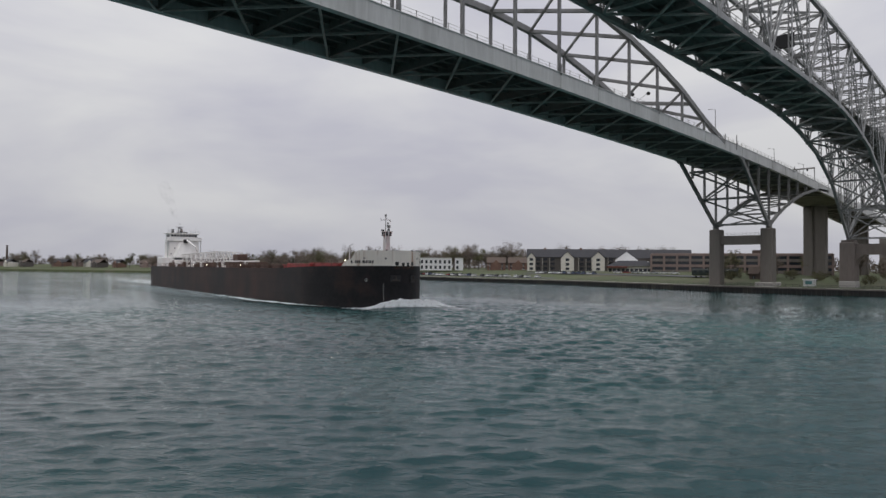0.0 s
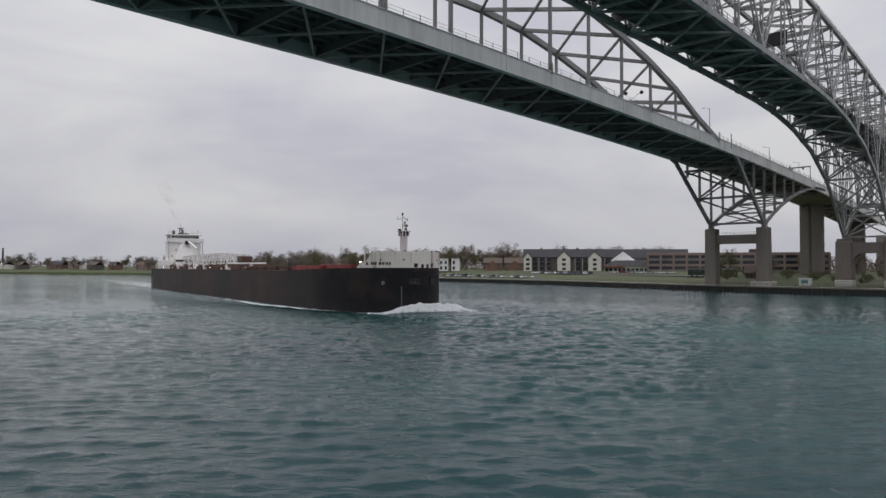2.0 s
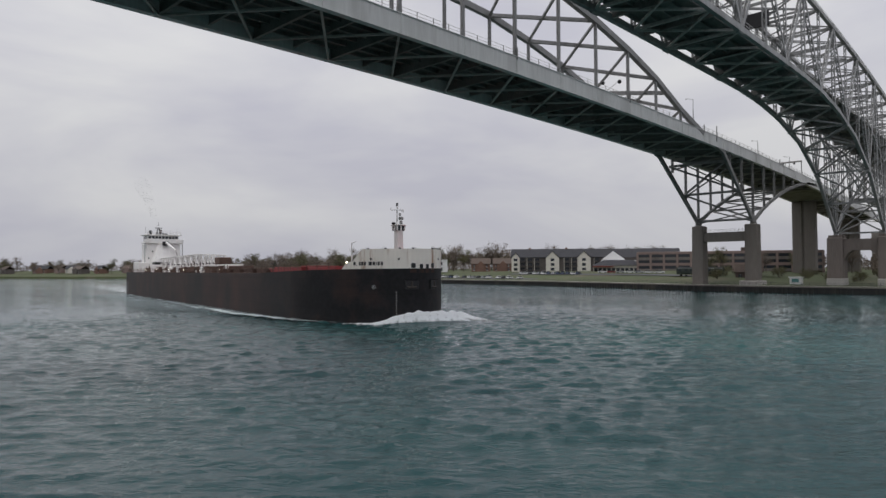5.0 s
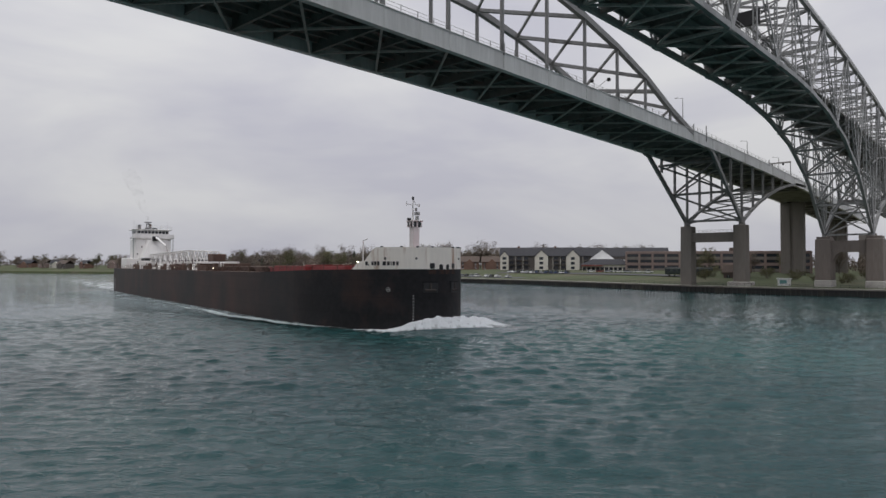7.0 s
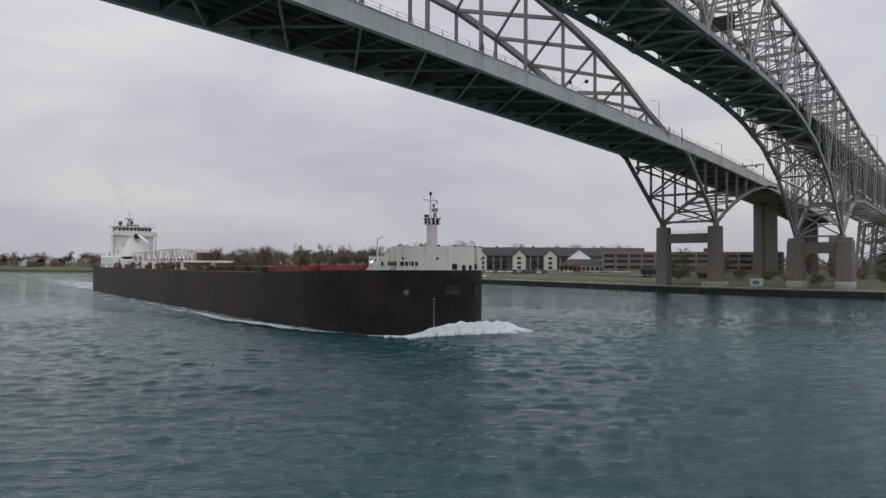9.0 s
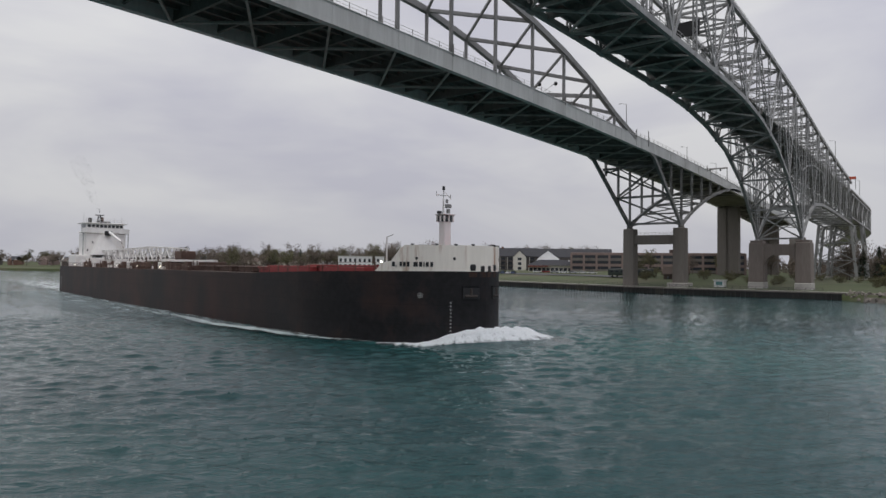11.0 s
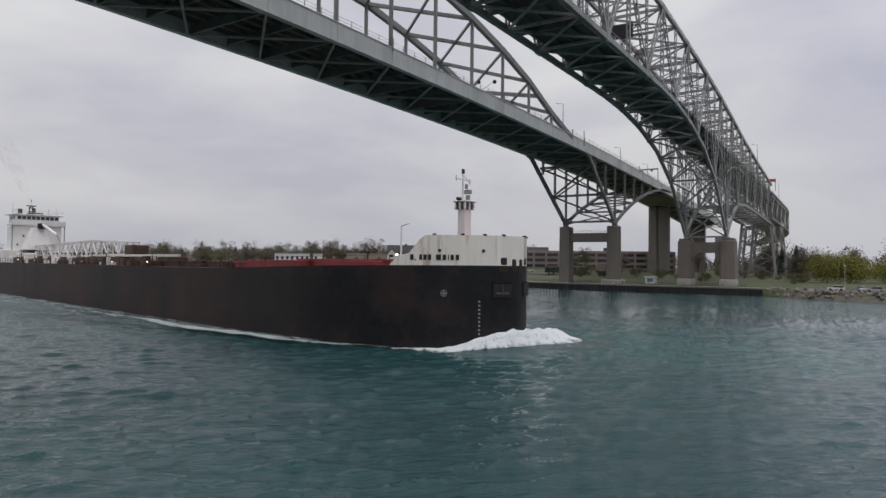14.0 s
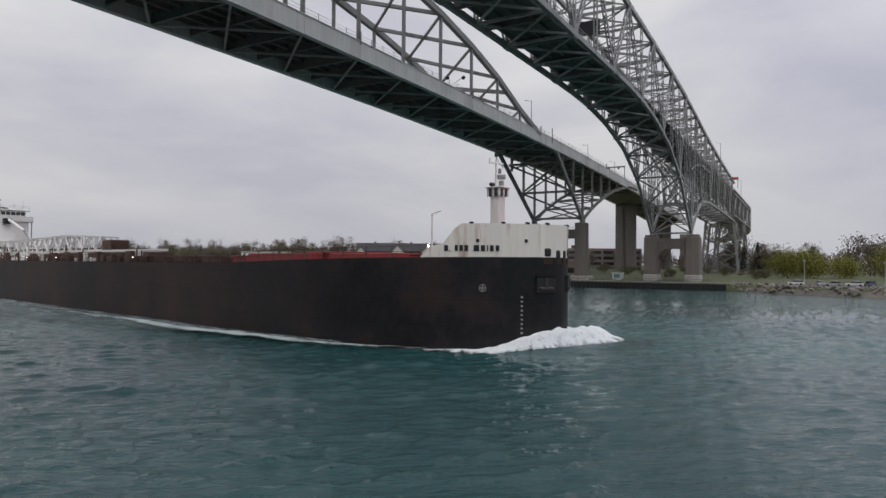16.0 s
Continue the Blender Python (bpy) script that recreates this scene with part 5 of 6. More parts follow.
def tree_parts(seed, height, spread, crown_mat, leaves, size, t, low=0.3):
    rng = random.Random(seed)
    tr = B()
    cyl(tr, (0, 0, -0.5), (0.2, 0.1, height * 0.45), 0.035 * height * 0.6, 0.02 * height * 0.6, 7)
    ends = []
    for k in range(9):
        a = k * 2.4 + rng.uniform(-0.4, 0.4)
        z0 = height * rng.uniform(0.18, 0.45)
        r = spread * rng.uniform(0.45, 0.95)
        e = Vector((r * math.cos(a), r * math.sin(a), height * rng.uniform(0.5, 0.95)))
        m = Vector((e.x * 0.45, e.y * 0.45, z0 + (e.z - z0) * 0.6))
        cyl(tr, (0.1, 0.05, z0), m, 0.011 * height, 0.007 * height, 5)
        cyl(tr, m, e, 0.007 * height, 0.002 * height, 4)
        ends += [(m, 0.28 * spread), (e, 0.4 * spread)]
        for j in range(2):
            f = m + (e - m) * rng.uniform(0.2, 0.8) + Vector((rng.uniform(-1, 1), rng.uniform(-1, 1), rng.uniform(-0.3, 0.8))) * spread * 0.35
            cyl(tr, m + (e - m) * 0.3, f, 0.004 * height, 0.0015 * height, 3)
            ends.append((f, 0.33 * spread))
    ends.append((Vector((0, 0, height * 0.85)), 0.45 * spread))
    part("trunk", tr, BARK, t)
    cr = B()
    for k in range(leaves):
        c, r = ends[rng.randrange(len(ends))]
        v = Vector((rng.gauss(0, 0.5), rng.gauss(0, 0.5), rng.gauss(0, 0.42))) * r * (1.5 if low < 0.1 else 1.0) - Vector((0, 0, abs(rng.gauss(0, 0.2)) * height if low < 0.1 else 0))
        p = c + v
        if p.z < height * low:
            continue
        q = Euler((rng.uniform(0, 6.3), rng.uniform(0, 6.3), rng.uniform(0, 6.3))).to_matrix()
        s = size * rng.uniform(0.6, 1.3)
        vs = [cr.verts.new(p + q @ Vector(w)) for w in ((-s, -s * 0.35, 0), (s * 0.2, -s * 0.5, 0.1 * s), (s, s * 0.25, 0), (-s * 0.3, s * 0.5, 0.1 * s))]
        cr.faces.new(vs)
    part("crown", cr, crown_mat, t)
    return t


def spruce(seed, height, t):
    rng = random.Random(seed)
    part("trunk", cyl(B(), (0, 0, -0.5), (0, 0, height * 0.9), 0.25, 0.05, 7), BARK, t)
    cr = B()
    for k in range(520):
        z = height * (0.08 + 0.92 * rng.random() ** 1.2)
        r = 0.31 * height * (1 - z / height) * rng.uniform(0.3, 1.08) + 0.15
        a = rng.uniform(0, 6.283)
        p = Vector((r * math.cos(a), r * math.sin(a), z))
        d = Vector((math.cos(a), math.sin(a), -0.35)) * rng.uniform(0.5, 1.0)
        n = Vector((-math.sin(a), math.cos(a), 0)) * rng.uniform(0.25, 0.5)
        cr.faces.new([cr.verts.new(v) for v in (p - d - n * 0.4, p - n, p + d, p + n)])
    part("crown", cr, PINE, t)
    return t


BARE_L, BUD_L, WIL_L, PINE_L = ("bare grey-brown tree in early spring with fine twigs", "budding tree with thin olive-green crown",
                                "broad willow with fresh yellow-green leaves", "tall dark green spruce")
kinds = []
for i, (hgt, spr, m, n, sz, lab) in enumerate(((15, 5.5, TWIG, 900, 0.36, BARE_L), (18, 6.5, TWIG, 1100, 0.38, BARE_L), (13, 5, TWIG, 800, 0.34, BARE_L), (14, 5.5, BUD, 1000, 0.4, BUD_L),
                                               (16, 5.5, BUD, 1000, 0.4, BUD_L), (12, 7.0, LEAF, 6500, 0.3, WIL_L), (11, 6.2, LEAF, 5500, 0.3, WIL_L))):
    kinds.append(tree_parts(20 + i, hgt, spr, m, n, sz, thing("tree", lab, "tree", "trees along the bank"), 0.03 if m is LEAF else 0.3))
kinds.append(spruce(31, 16, thing("tree", PINE_L, "tree", "trees along the bank")))
used = [False] * len(kinds)


def plant(k, x, y, s=1.0, a=0.0, z=None):
    m = pose(x, y, (gz(x, y) if z is None else z) - 0.15, 0, 0, a)
    if not used[k]:
        used[k] = True
        ob = kinds[k]
        ob.scale = (s, s, s)
        ob.matrix_world = m @ Matrix.Diagonal((s, s, s, 1))
        return ob
    ob = copy_thing(kinds[k], m)
    ob.scale = (s, s, s)
    return ob


tr = random.Random(12)


def bearing(deg, dist, cx=0.65, cy=0.75):
    """A place seen from the first eye at a bearing clockwise from +y."""
    return cx + dist * math.sin(radians(deg)), cy + dist * math.cos(radians(deg))


# woods behind the buildings, seen over their roofs
for k in range(150):
    b = tr.uniform(28.0, 66.0)
    x, y = bearing(b, tr.uniform(500, 640))
    plant(tr.choice((0, 1, 2, 0, 1, 3, 4)), x, y, tr.uniform(0.8, 1.2), tr.uniform(0, 360))
for k in range(26):
    x, y = bearing(tr.uniform(33.0, 43.0), tr.uniform(620, 660))
    plant(tr.choice((0, 1, 3, 4, 2)), x, y, tr.uniform(0.6, 0.9), tr.uniform(0, 360))
for b, dist, s in ((38.6, 520, 1.05), (38.1, 525, 0.8), (40.7, 540, 1.0), (33.0, 560, 0.9)):
    x, y = bearing(b, dist)
    plant(7, x, y, s)
# far bank down the river
for k in range(130):
    y = tr.uniform(480, 1250)
    x = shore_x(y) + tr.uniform(35, 160)
    plant(tr.choice((0, 1, 2, 3, 0, 1, 4)), x, y, tr.uniform(0.6, 1.05), tr.uniform(0, 360))
# dense scrub and far woods behind the single trees
def make_woods(name, places, n, hgt, material, label):
    rng = random.Random(17)
    bm = B()
    for k in range(n):
        x, y = places(rng)
        lump = 0.55 + 0.45 * noise.noise((x * 0.03, y * 0.03, 5)) + 0.25 * noise.noise((x * 0.11, y * 0.11, 9))
        z = gz(x, y) + hgt * max(0.15, lump) * rng.random() ** 0.7
        q = Euler((rng.uniform(0, 6.3), rng.uniform(0, 6.3), rng.uniform(0, 6.3))).to_matrix()
        s = rng.uniform(0.4, 1.0)
        bm.faces.new([bm.verts.new(Vector((x, y, z)) + q @ Vector(w)) for w in ((-s, -s * 0.3, 0), (s * 0.2, -s * 0.5, 0.1), (s, s * 0.2, 0), (-s * 0.3, s * 0.5, 0.1))])
    tagged(new(name, mesh_of(bm, material)), label, "woods", kind="stuff")


def far_left(rng):
    y = rng.uniform(470, 1300)
    return shore_x(y) + rng.uniform(70, 130), y


def behind(rng):
    return bearing(rng.uniform(27.0, 66.0), rng.uniform(560, 640))


def right_back(rng):
    return bearing(rng.uniform(80.0, 114.0), rng.uniform(440, 500), 19, 2.6)


make_woods("far_scrub", far_left, 15000, 13, TWIG, "brown leafless woods along the far bank")
make_woods("back_scrub", behind, 20000, 17, TWIG, "brown leafless woods behind the buildings")
make_woods("bank_scrub", right_back, 22000, 16, TWIG, "brown leafless woods behind the car park")


def under_bridges(rng):
    return bearing(rng.uniform(62.0, 86.0), rng.uniform(520, 600))


make_woods("approach_scrub", under_bridges, 12000, 13, TWIG, "brown leafless woods beyond the bridge approaches")
# beside the piers and under the approach
for b, dist, kk, s in ((69.5, 330, 3, 0.7), (70.4, 345, 4, 0.75), (73.5, 380, 0, 0.7), (75.5, 390, 3, 0.7), (66.0, 420, 2, 0.8), (79, 430, 1, 0.8)):
    x, y = bearing(b, dist)
    plant(kk, x, y, s, tr.uniform(0, 360))
# right-hand bank: willows in front, bare trees and spruces behind
for b, dist, kk, s in ((88.0, 300, 5, 1.0), (89.5, 305, 6, 1.05), (91.8, 310, 6, 0.85), (95.0, 305, 5, 1.05), (97.0, 320, 6, 1.1), (99, 330, 5, 1.1), (102, 320, 6, 1.1), (106, 330, 5, 1.1)):
    x, y = bearing(b, dist, 19, 2.6)
    plant(kk, x, y, s, tr.uniform(0, 360))
for b, s in ((84.9, 1.0), (85.9, 1.1), (86.4, 0.9)):
    x, y = bearing(b, 390, 19, 2.6)
    plant(7, x, y, s)
for k in range(60):
    b = tr.uniform(82.5, 112)
    x, y = bearing(b, tr.uniform(380, 520), 19, 2.6)
    plant(tr.choice((0, 1, 1, 2, 0, 4)), x, y, tr.uniform(0.8, 1.2) + (0.35 if 91 < b < 95 else 0), tr.uniform(0, 360))

# ---- parked cars ----
TYRE = mat("tyre_rubber", (0.02, 0.02, 0.02), 0.9)


def make_car(name, colour, label, van=False):
    paint = mat(name + "_paint", colour, 0.25, vary=0.05, spec=0.6)
    t = thing("car", label, "car", "parked cars")
    h1 = 0.95 if not van else 1.1
    g = extrude_y(B(), [(-2.25, 0.35), (2.25, 0.35), (2.25, 0.75), (2.1, h1 - 0.05), (1.0, h1), (-2.1, h1), (-2.25, 0.8)], -0.88, 0.88)
    part("body", g, paint, t)
    top = 1.48 if not van else 1.8
    g = extrude_y(B(), [(-2.0, h1), (1.05, h1), (0.35, top - 0.05), (-1.35, top - 0.05)] if not van else [(-2.15, h1), (1.3, h1), (0.7, top - 0.05), (-2.0, top - 0.05)], -0.76, 0.76)
    part("cabin_glass", g, PANE, t)
    part("car_roof", box(B(), -0.5 if not van else -0.65, 0, top, 1.7 if not van else 2.7, 1.45, 0.1, 0.03), paint, t)
    for x in (-1.4, 1.4):
        for y in (-0.85, 0.85):
            part("wheel", cyl(B(), (x, y - 0.1, 0.33), (x, y + 0.1, 0.33), 0.33, 0.33, 12), TYRE, t)
    return t


cars = [make_car("white_car", (0.68, 0.68, 0.67), "white saloon car parked near the river"), make_car("silver_car", (0.35, 0.36, 0.37), "silver-grey car parked near the river"),
        make_car("black_car", (0.02, 0.02, 0.022), "black car parked near the river"), make_car("red_car", (0.20, 0.02, 0.02), "dark red car parked near the river"),
        make_car("white_van", (0.66, 0.66, 0.65), "white van parked near the river", True), make_car("blue_van", (0.04, 0.06, 0.11), "dark blue van parked near the river", True)]
spots = []
cr_ = random.Random(3)
for k in range(30):
    y = 330 - k * 4.1 + cr_.uniform(-0.4, 0.4)
    spots.append((shore_x(y) + 17, y, 10 + cr_.uniform(-4, 4)))
for k in range(13):
    y = 236 - k * 3.6
    spots.append((shore_x(y) + 48, y, 15 + cr_.uniform(-5, 5)))
for k in range(7):
    y = 184 - k * 6.4
    spots.append((shore_x(y) + 60, y, -70 + cr_.uniform(-10, 10)))
for k in range(26):
    y = 16 - k * 4.4 + cr_.uniform(-1, 1)
    spots.append((shore_x(y) + 13 + (4 if k % 5 == 0 else 0), y, 90 + cr_.uniform(-6, 6) if k % 3 else 12))
for i, (x, y, a) in enumerate(spots):
    m = pose(x, y, gz(x, y) + 0.05, 0, 0, a)
    if i < len(cars):
        cars[i].matrix_world = m
    else:
        if cr_.random() < 0.87:
            copy_thing(cars[cr_.choice((0, 1, 2, 0, 1, 4, 5, 3))], m)


# parking aprons and riverside road
def strip(name, y0, y1, d0, d1, material, label, category, lift=0.05):
    bm = B()
    prev = None
    for y in np.arange(y0, y1 + 0.1, 6.0):
        row = [bm.verts.new((shore_x(y) + d, y, gz(shore_x(y) + d, y) + lift + (0.25 if d > 20 else 0.0))) for d in np.linspace(d0, d1, 6)]
        if prev:
            for i in range(5):
                bm.faces.new((prev[i], prev[i + 1], row[i + 1], row[i]))
        prev = row
    bmesh.ops.recalc_face_normals(bm, faces=bm.faces)
    tagged(new(name, mesh_of(bm, material)), label, category, kind="structure")


strip("road_parking", 200, 336, 13.5, 20, ASPHALT, "asphalt parking strip beside the river", "parking")
strip("road_lodge", 120, 250, 44, 52, ASPHALT, "asphalt car park in front of the lodge", "parking")
strip("road_bank", -110, 20, 9.5, 21, ASPHALT, "asphalt car park behind the rubble bank", "parking")


# rubble along the open bank
strip("gravel_bank", -110, 26, -3.6, 9, mat("dark_shore_gravel", (0.12, 0.108, 0.094), 0.95, vary=0.35, scale=0.5, fine=3), "dark gravel and broken stone at the water's edge", "gravel", 0.06)


def make_rubble():
    rng = random.Random(9)
    shapes = []
    for k in range(6):
        bm = B()
        bmesh.ops.create_icosphere(bm, subdivisions=1, radius=0.5)
        for v in bm.verts:
            v.co *= rng.uniform(0.65, 1.2)
        shapes.append(mesh_of(bm, RUBBLE))
    holder = thing("rubble_bank", "tumbled grey stones along the river's edge", "stones", kind="structure")
    for k in range(300):
        y = rng.uniform(-62, 27)
        d = rng.uniform(-2.2, 4.0)
        o = new("stone", shapes[k % 6])
        o.parent = holder
        s = rng.uniform(0.8, 1.6)
        x = shore_x(y) + d
        o.location = (x, y, max(-0.1, ground_z(d, y)) + 0.08 * s)
        o.rotation_euler = (rng.uniform(0, 6), rng.uniform(0, 6), rng.uniform(0, 6))
        o.scale = (s * 1.5, s, s * 0.7)


make_rubble()


# ---- foam round the moving hull ----
def foam_material(name, lo, hi, scale, sx=1.0, sy=1.0, colour=(0.78, 0.81, 0.82), most=1.0):
    m = bpy.data.materials.new(name)
    m.use_nodes = True
    nt = m.node_tree
    b = nt.nodes["Principled BSDF"]
    b.inputs["Base Color"].default_value = (*colour, 1)
    b.inputs["Roughness"].default_value = 0.8
    co = nt.nodes.new("ShaderNodeTexCoord")
    mp = nt.nodes.new("ShaderNodeMapping")
    mp.inputs["Scale"].default_value = (sx, sy, 1)
    nt.links.new(co.outputs["Object"], mp.inputs["Vector"])
    n = nt.nodes.new("ShaderNodeTexNoise")
    n.inputs["Scale"].default_value = scale
    n.inputs["Detail"].default_value = 7
    n.inputs["Roughness"].default_value = 0.68
    nt.links.new(mp.outputs["Vector"], n.inputs["Vector"])
    at = nt.nodes.new("ShaderNodeAttribute")
    at.attribute_name = "cover"
    ad = nt.nodes.new("ShaderNodeMath")
    ad.operation = "ADD"
    nt.links.new(n.outputs["Fac"], ad.inputs[0])
    nt.links.new(at.outputs["Fac"], ad.inputs[1])
    mr = nt.nodes.new("ShaderNodeMapRange")
    mr.inputs["From Min"].default_value = lo
    mr.inputs["From Max"].default_value = hi
    mr.inputs["To Max"].default_value = most
    nt.links.new(ad.outputs[0], mr.inputs["Value"])
    nt.links.new(mr.outputs["Result"], b.inputs["Alpha"])
    bp = nt.nodes.new("ShaderNodeBump")
    bp.inputs["Distance"].default_value = 0.4
    nt.links.new(n.outputs["Fac"], bp.inputs["Height"])
    nt.links.new(bp.outputs["Normal"], b.inputs["Normal"])
    return m


def foam_sheet(name, us, vs, f, material, parent, label):
    """A sheet over a grid; f gives the place and how much foam covers it there."""
    bm = B()
    lay = bm.verts.layers.float.new("cover")
    grid = []
    for u in us:
        row = []
        for v in vs:
            p, c = f(u, v)
            w = bm.verts.new(p)
            w[lay] = c
            row.append(w)
        grid.append(row)
    for a, b in zip(grid, grid[1:]):
        for i in range(len(vs) - 1):
            bm.faces.new((a[i], a[i + 1], b[i + 1], b[i]))
    bmesh.ops.recalc_face_normals(bm, faces=bm.faces)
    return part(name, bm, material, parent, label, True)


def hull_point(s, sd, out):
    """A place out metres off the hull, s metres aft of the stem (ahead of it where s < 0)."""
    if s < 0:
        return Vector((-s * 0.6, sd * out, 0))
    e = 0.05
    y0, y1 = hull_half(s), hull_half(s + e)
    t = Vector((-e, y1 - y0)).normalized()
    n = Vector((t.y, -t.x))
    if n.y < 0:
        n = -n
    if s < 0.001:
        n = Vector((1.0, 0.0))
    return Vector((-s + n.x * out, sd * (y0 + n.y * out), 0))


CREST = foam_material("white_bow_foam", 0.30, 0.52, 1.1)
STREAK = foam_material("streaked_wake_foam", 0.54, 1.0, 0.7, 0.45, 1.3, (0.66, 0.75, 0.75), 0.8)
WASH = foam_material("white_stern_wash", 0.50, 0.9, 0.3, 0.5, 1.2, (0.8, 0.84, 0.84), 0.85)
bow_wave = thing("bow_wave", "white breaking bow wave pushed by the ship's bow", "foam")
wake = thing("ship_wake", "pale foam streaks trailing along the ship's side", "foam")


def swell(s, sd):
    """Width of the breaking crest, and how far the bow lifts the water beside it."""
    width = 1.5 + (0.6 + 7.0 * (1 - math.exp(-s / 2.5)) if sd > 0 else 0.6 * math.exp(-s / 5.0) - 0.6 * s / 20)
    return width, (1.0 * math.exp(-(s / 5.0) ** 2) if sd > 0 else 1.0 * math.exp(-(s / 3.0) ** 2))


def raised_water(sd):
    def f(u, v):
        s = 24.0 * u ** 1.8
        width, lift = swell(s, sd)
        out = v * (width * 2.2 + 3.5)
        p = hull_point(s, sd, out - 0.1)
        p.z = -0.1 + lift * math.exp(-(out / (width + 1.2)) ** 2) + 0.05 * noise.noise((p.x, p.y, 5)) * lift
        return p, 0.0
    return f


def crest(sd):
    def f(u, v):
        s = 20.0 * u ** 1.8
        rise = 1.05 * math.exp(-(s / (4.5 if sd > 0 else 2.6)) ** 2) + 0.35 * math.exp(-((s - 5) / 6.0) ** 2)
        width, lift = swell(s, sd)
        lift *= math.exp(-(v * width / (width + 1.2)) ** 2)
        p = hull_point(s, sd, v * width - 0.1)
        lump = 0.3 * noise.noise((p.x * 0.9, p.y * 0.9, 3)) + 0.16 * noise.noise((p.x * 2.3, p.y * 2.3, 7))
        shape = (1 - v) ** 0.8 * 0.75 + 0.5 * math.exp(-((v - 0.55) / 0.22) ** 2)
        p.z = -0.05 + lift + rise * shape * (1 + lump) + 0.12 * lump
        if v > 0.98:
            p.z = -0.1 + lift
        fade = max(0.0, 1 - (s / (19.0 if sd > 0 else 11.0)) ** 2)
        return p, -0.2 + 0.42 * fade - 0.30 * v ** 3
    return f


for sd in (-1, 1):
    foam_sheet("foam_crest", [i / 60 for i in range(61)], [i / 12 for i in range(13)], crest(sd), CREST, bow_wave, "white breaking crest")


for sd in (-1, 1):
    foam_sheet("raised_water", [i / 40 for i in range(41)], [i / 16 for i in range(17)], raised_water(sd), water.data.materials[0], bow_wave, "smooth teal water heaped up by the bow")


# pale sheet that paints the sky's reflection onto the broken water by the hull
def sky_sheen(sd):
    def f(u, v):
        s = 26 + 154 * u
        p = hull_point(s, sd, 0.3 + v * (4 + 15 * min(1, u * 2.5)))
        p.z = 0.22 + 0.06 * noise.noise((p.x * 0.2, p.y * 0.2, 9))
        return p, 0.12 * min(1, u * 6) - 0.45 * v ** 2.5
    return f


SHEEN = foam_material("grey_green_sky_sheen", 0.32, 0.85, 0.35, 0.4, 1.3, (0.30, 0.35, 0.36), 0.7)
for sd in (-1, 1):
    foam_sheet("sky_sheen", [i / 90 for i in range(91)], [i / 12 for i in range(13)], sky_sheen(sd), SHEEN, wake, "grey-green churned water beside the hull, sky reflection painted in")


def side_foam(sd):
    def f(u, v):
        s = 9 + 170 * u
        base = 0.15 + 6.0 * min(1, (s - 9) / 32) * (0.5 + 0.5 * math.sin(s * 0.11) ** 2 * 0.4)
        p = hull_point(s, sd, 0.05 + v * (2.2 + base))
        p.z = 0.30 + 0.12 * noise.noise((p.x * 0.4, p.y * 0.4, 2)) + 0.15 * math.exp(-((v - 0.7) / 0.2) ** 2)
        ridge = math.exp(-((v - 0.68) / 0.26) ** 2)
        return p, -0.16 + 0.40 * math.exp(-((s - 26) / 13) ** 2) * (1 - 0.4 * v) + 0.50 * ridge * math.exp(-((s - 46) / 26) ** 2) + 0.20 * ridge - 0.5 * max(0, v - 0.85) / 0.15 - 0.4 * math.exp(-(v / 0.22) ** 2) * min(1, max(0, (s - 24) / 10)) - 0.12 * u
    return f


for sd in (-1, 1):
    foam_sheet("foam_streak", [i / 130 for i in range(131)], [i / 12 for i in range(13)], side_foam(sd), STREAK, wake, "thin foam streak")


def stern_foam(u, v):
    s = SHIP_L + 1 + 190 * u
    y = (v - 0.5) * (24 + 26 * u)
    p = Vector((-s, y, 0.3 + 0.1 * noise.noise((s * 0.2, y * 0.2, 4))))
    return p, 0.24 - 0.26 * u - 0.5 * abs(v - 0.5) ** 2 * 2


foam_sheet("stern_wash", [i / 60 for i in range(61)], [i / 10 for i in range(11)], stern_foam, WASH, wake, "churned pale wash astern")


# ---- thin exhaust drifting aft from the funnel ----
def smoke_material():
    m = bpy.data.materials.new("thin_grey_exhaust")
    m.use_nodes = True
    nt = m.node_tree
    b = nt.nodes["Principled BSDF"]
    b.inputs["Base Color"].default_value = (0.16, 0.16, 0.17, 1)
    b.inputs["Roughness"].default_value = 1.0
    b.inputs["Specular IOR Level"].default_value = 0.0
    co = nt.nodes.new("ShaderNodeTexCoord")
    n = nt.nodes.new("ShaderNodeTexNoise")
    n.inputs["Scale"].default_value = 0.35
    n.inputs["Detail"].default_value = 4
    nt.links.new(co.outputs["Object"], n.inputs["Vector"])
    mr = nt.nodes.new("ShaderNodeMapRange")
    mr.inputs["From Min"].default_value = 0.4
    mr.inputs["From Max"].default_value = 0.75
    mr.inputs["To Max"].default_value = 0.045
    nt.links.new(n.outputs["Fac"], mr.inputs["Value"])
    nt.links.new(mr.outputs["Result"], b.inputs["Alpha"])
    return m


SMOKE = smoke_material()
smoke = thing("exhaust_smoke", "faint grey exhaust smoke drifting from the ship's funnel", "smoke")
for k, (u, r, ln) in enumerate(((0.08, 0.8, 2.2), (0.36, 1.5, 3.0), (0.66, 2.3, 3.6), (0.97, 3.2, 4.4))):
    g = B()
    bmesh.ops.create_icosphere(g, subdivisions=4, radius=1.0)
    c = Vector((-179.0 - 15 * u, 0.2 - 3 * u, 23.3 + 16 * u))
    ax = Vector((-15, -3, 16)).normalized()
    for v in g.verts:
        w = v.co * (0.75 + 0.6 * noise.noise(v.co * 1.9 + c))
        v.co = c + w * r + ax * (w.dot(ax) * ln)
    part("smoke_puff", g, SMOKE, smoke, "", True)
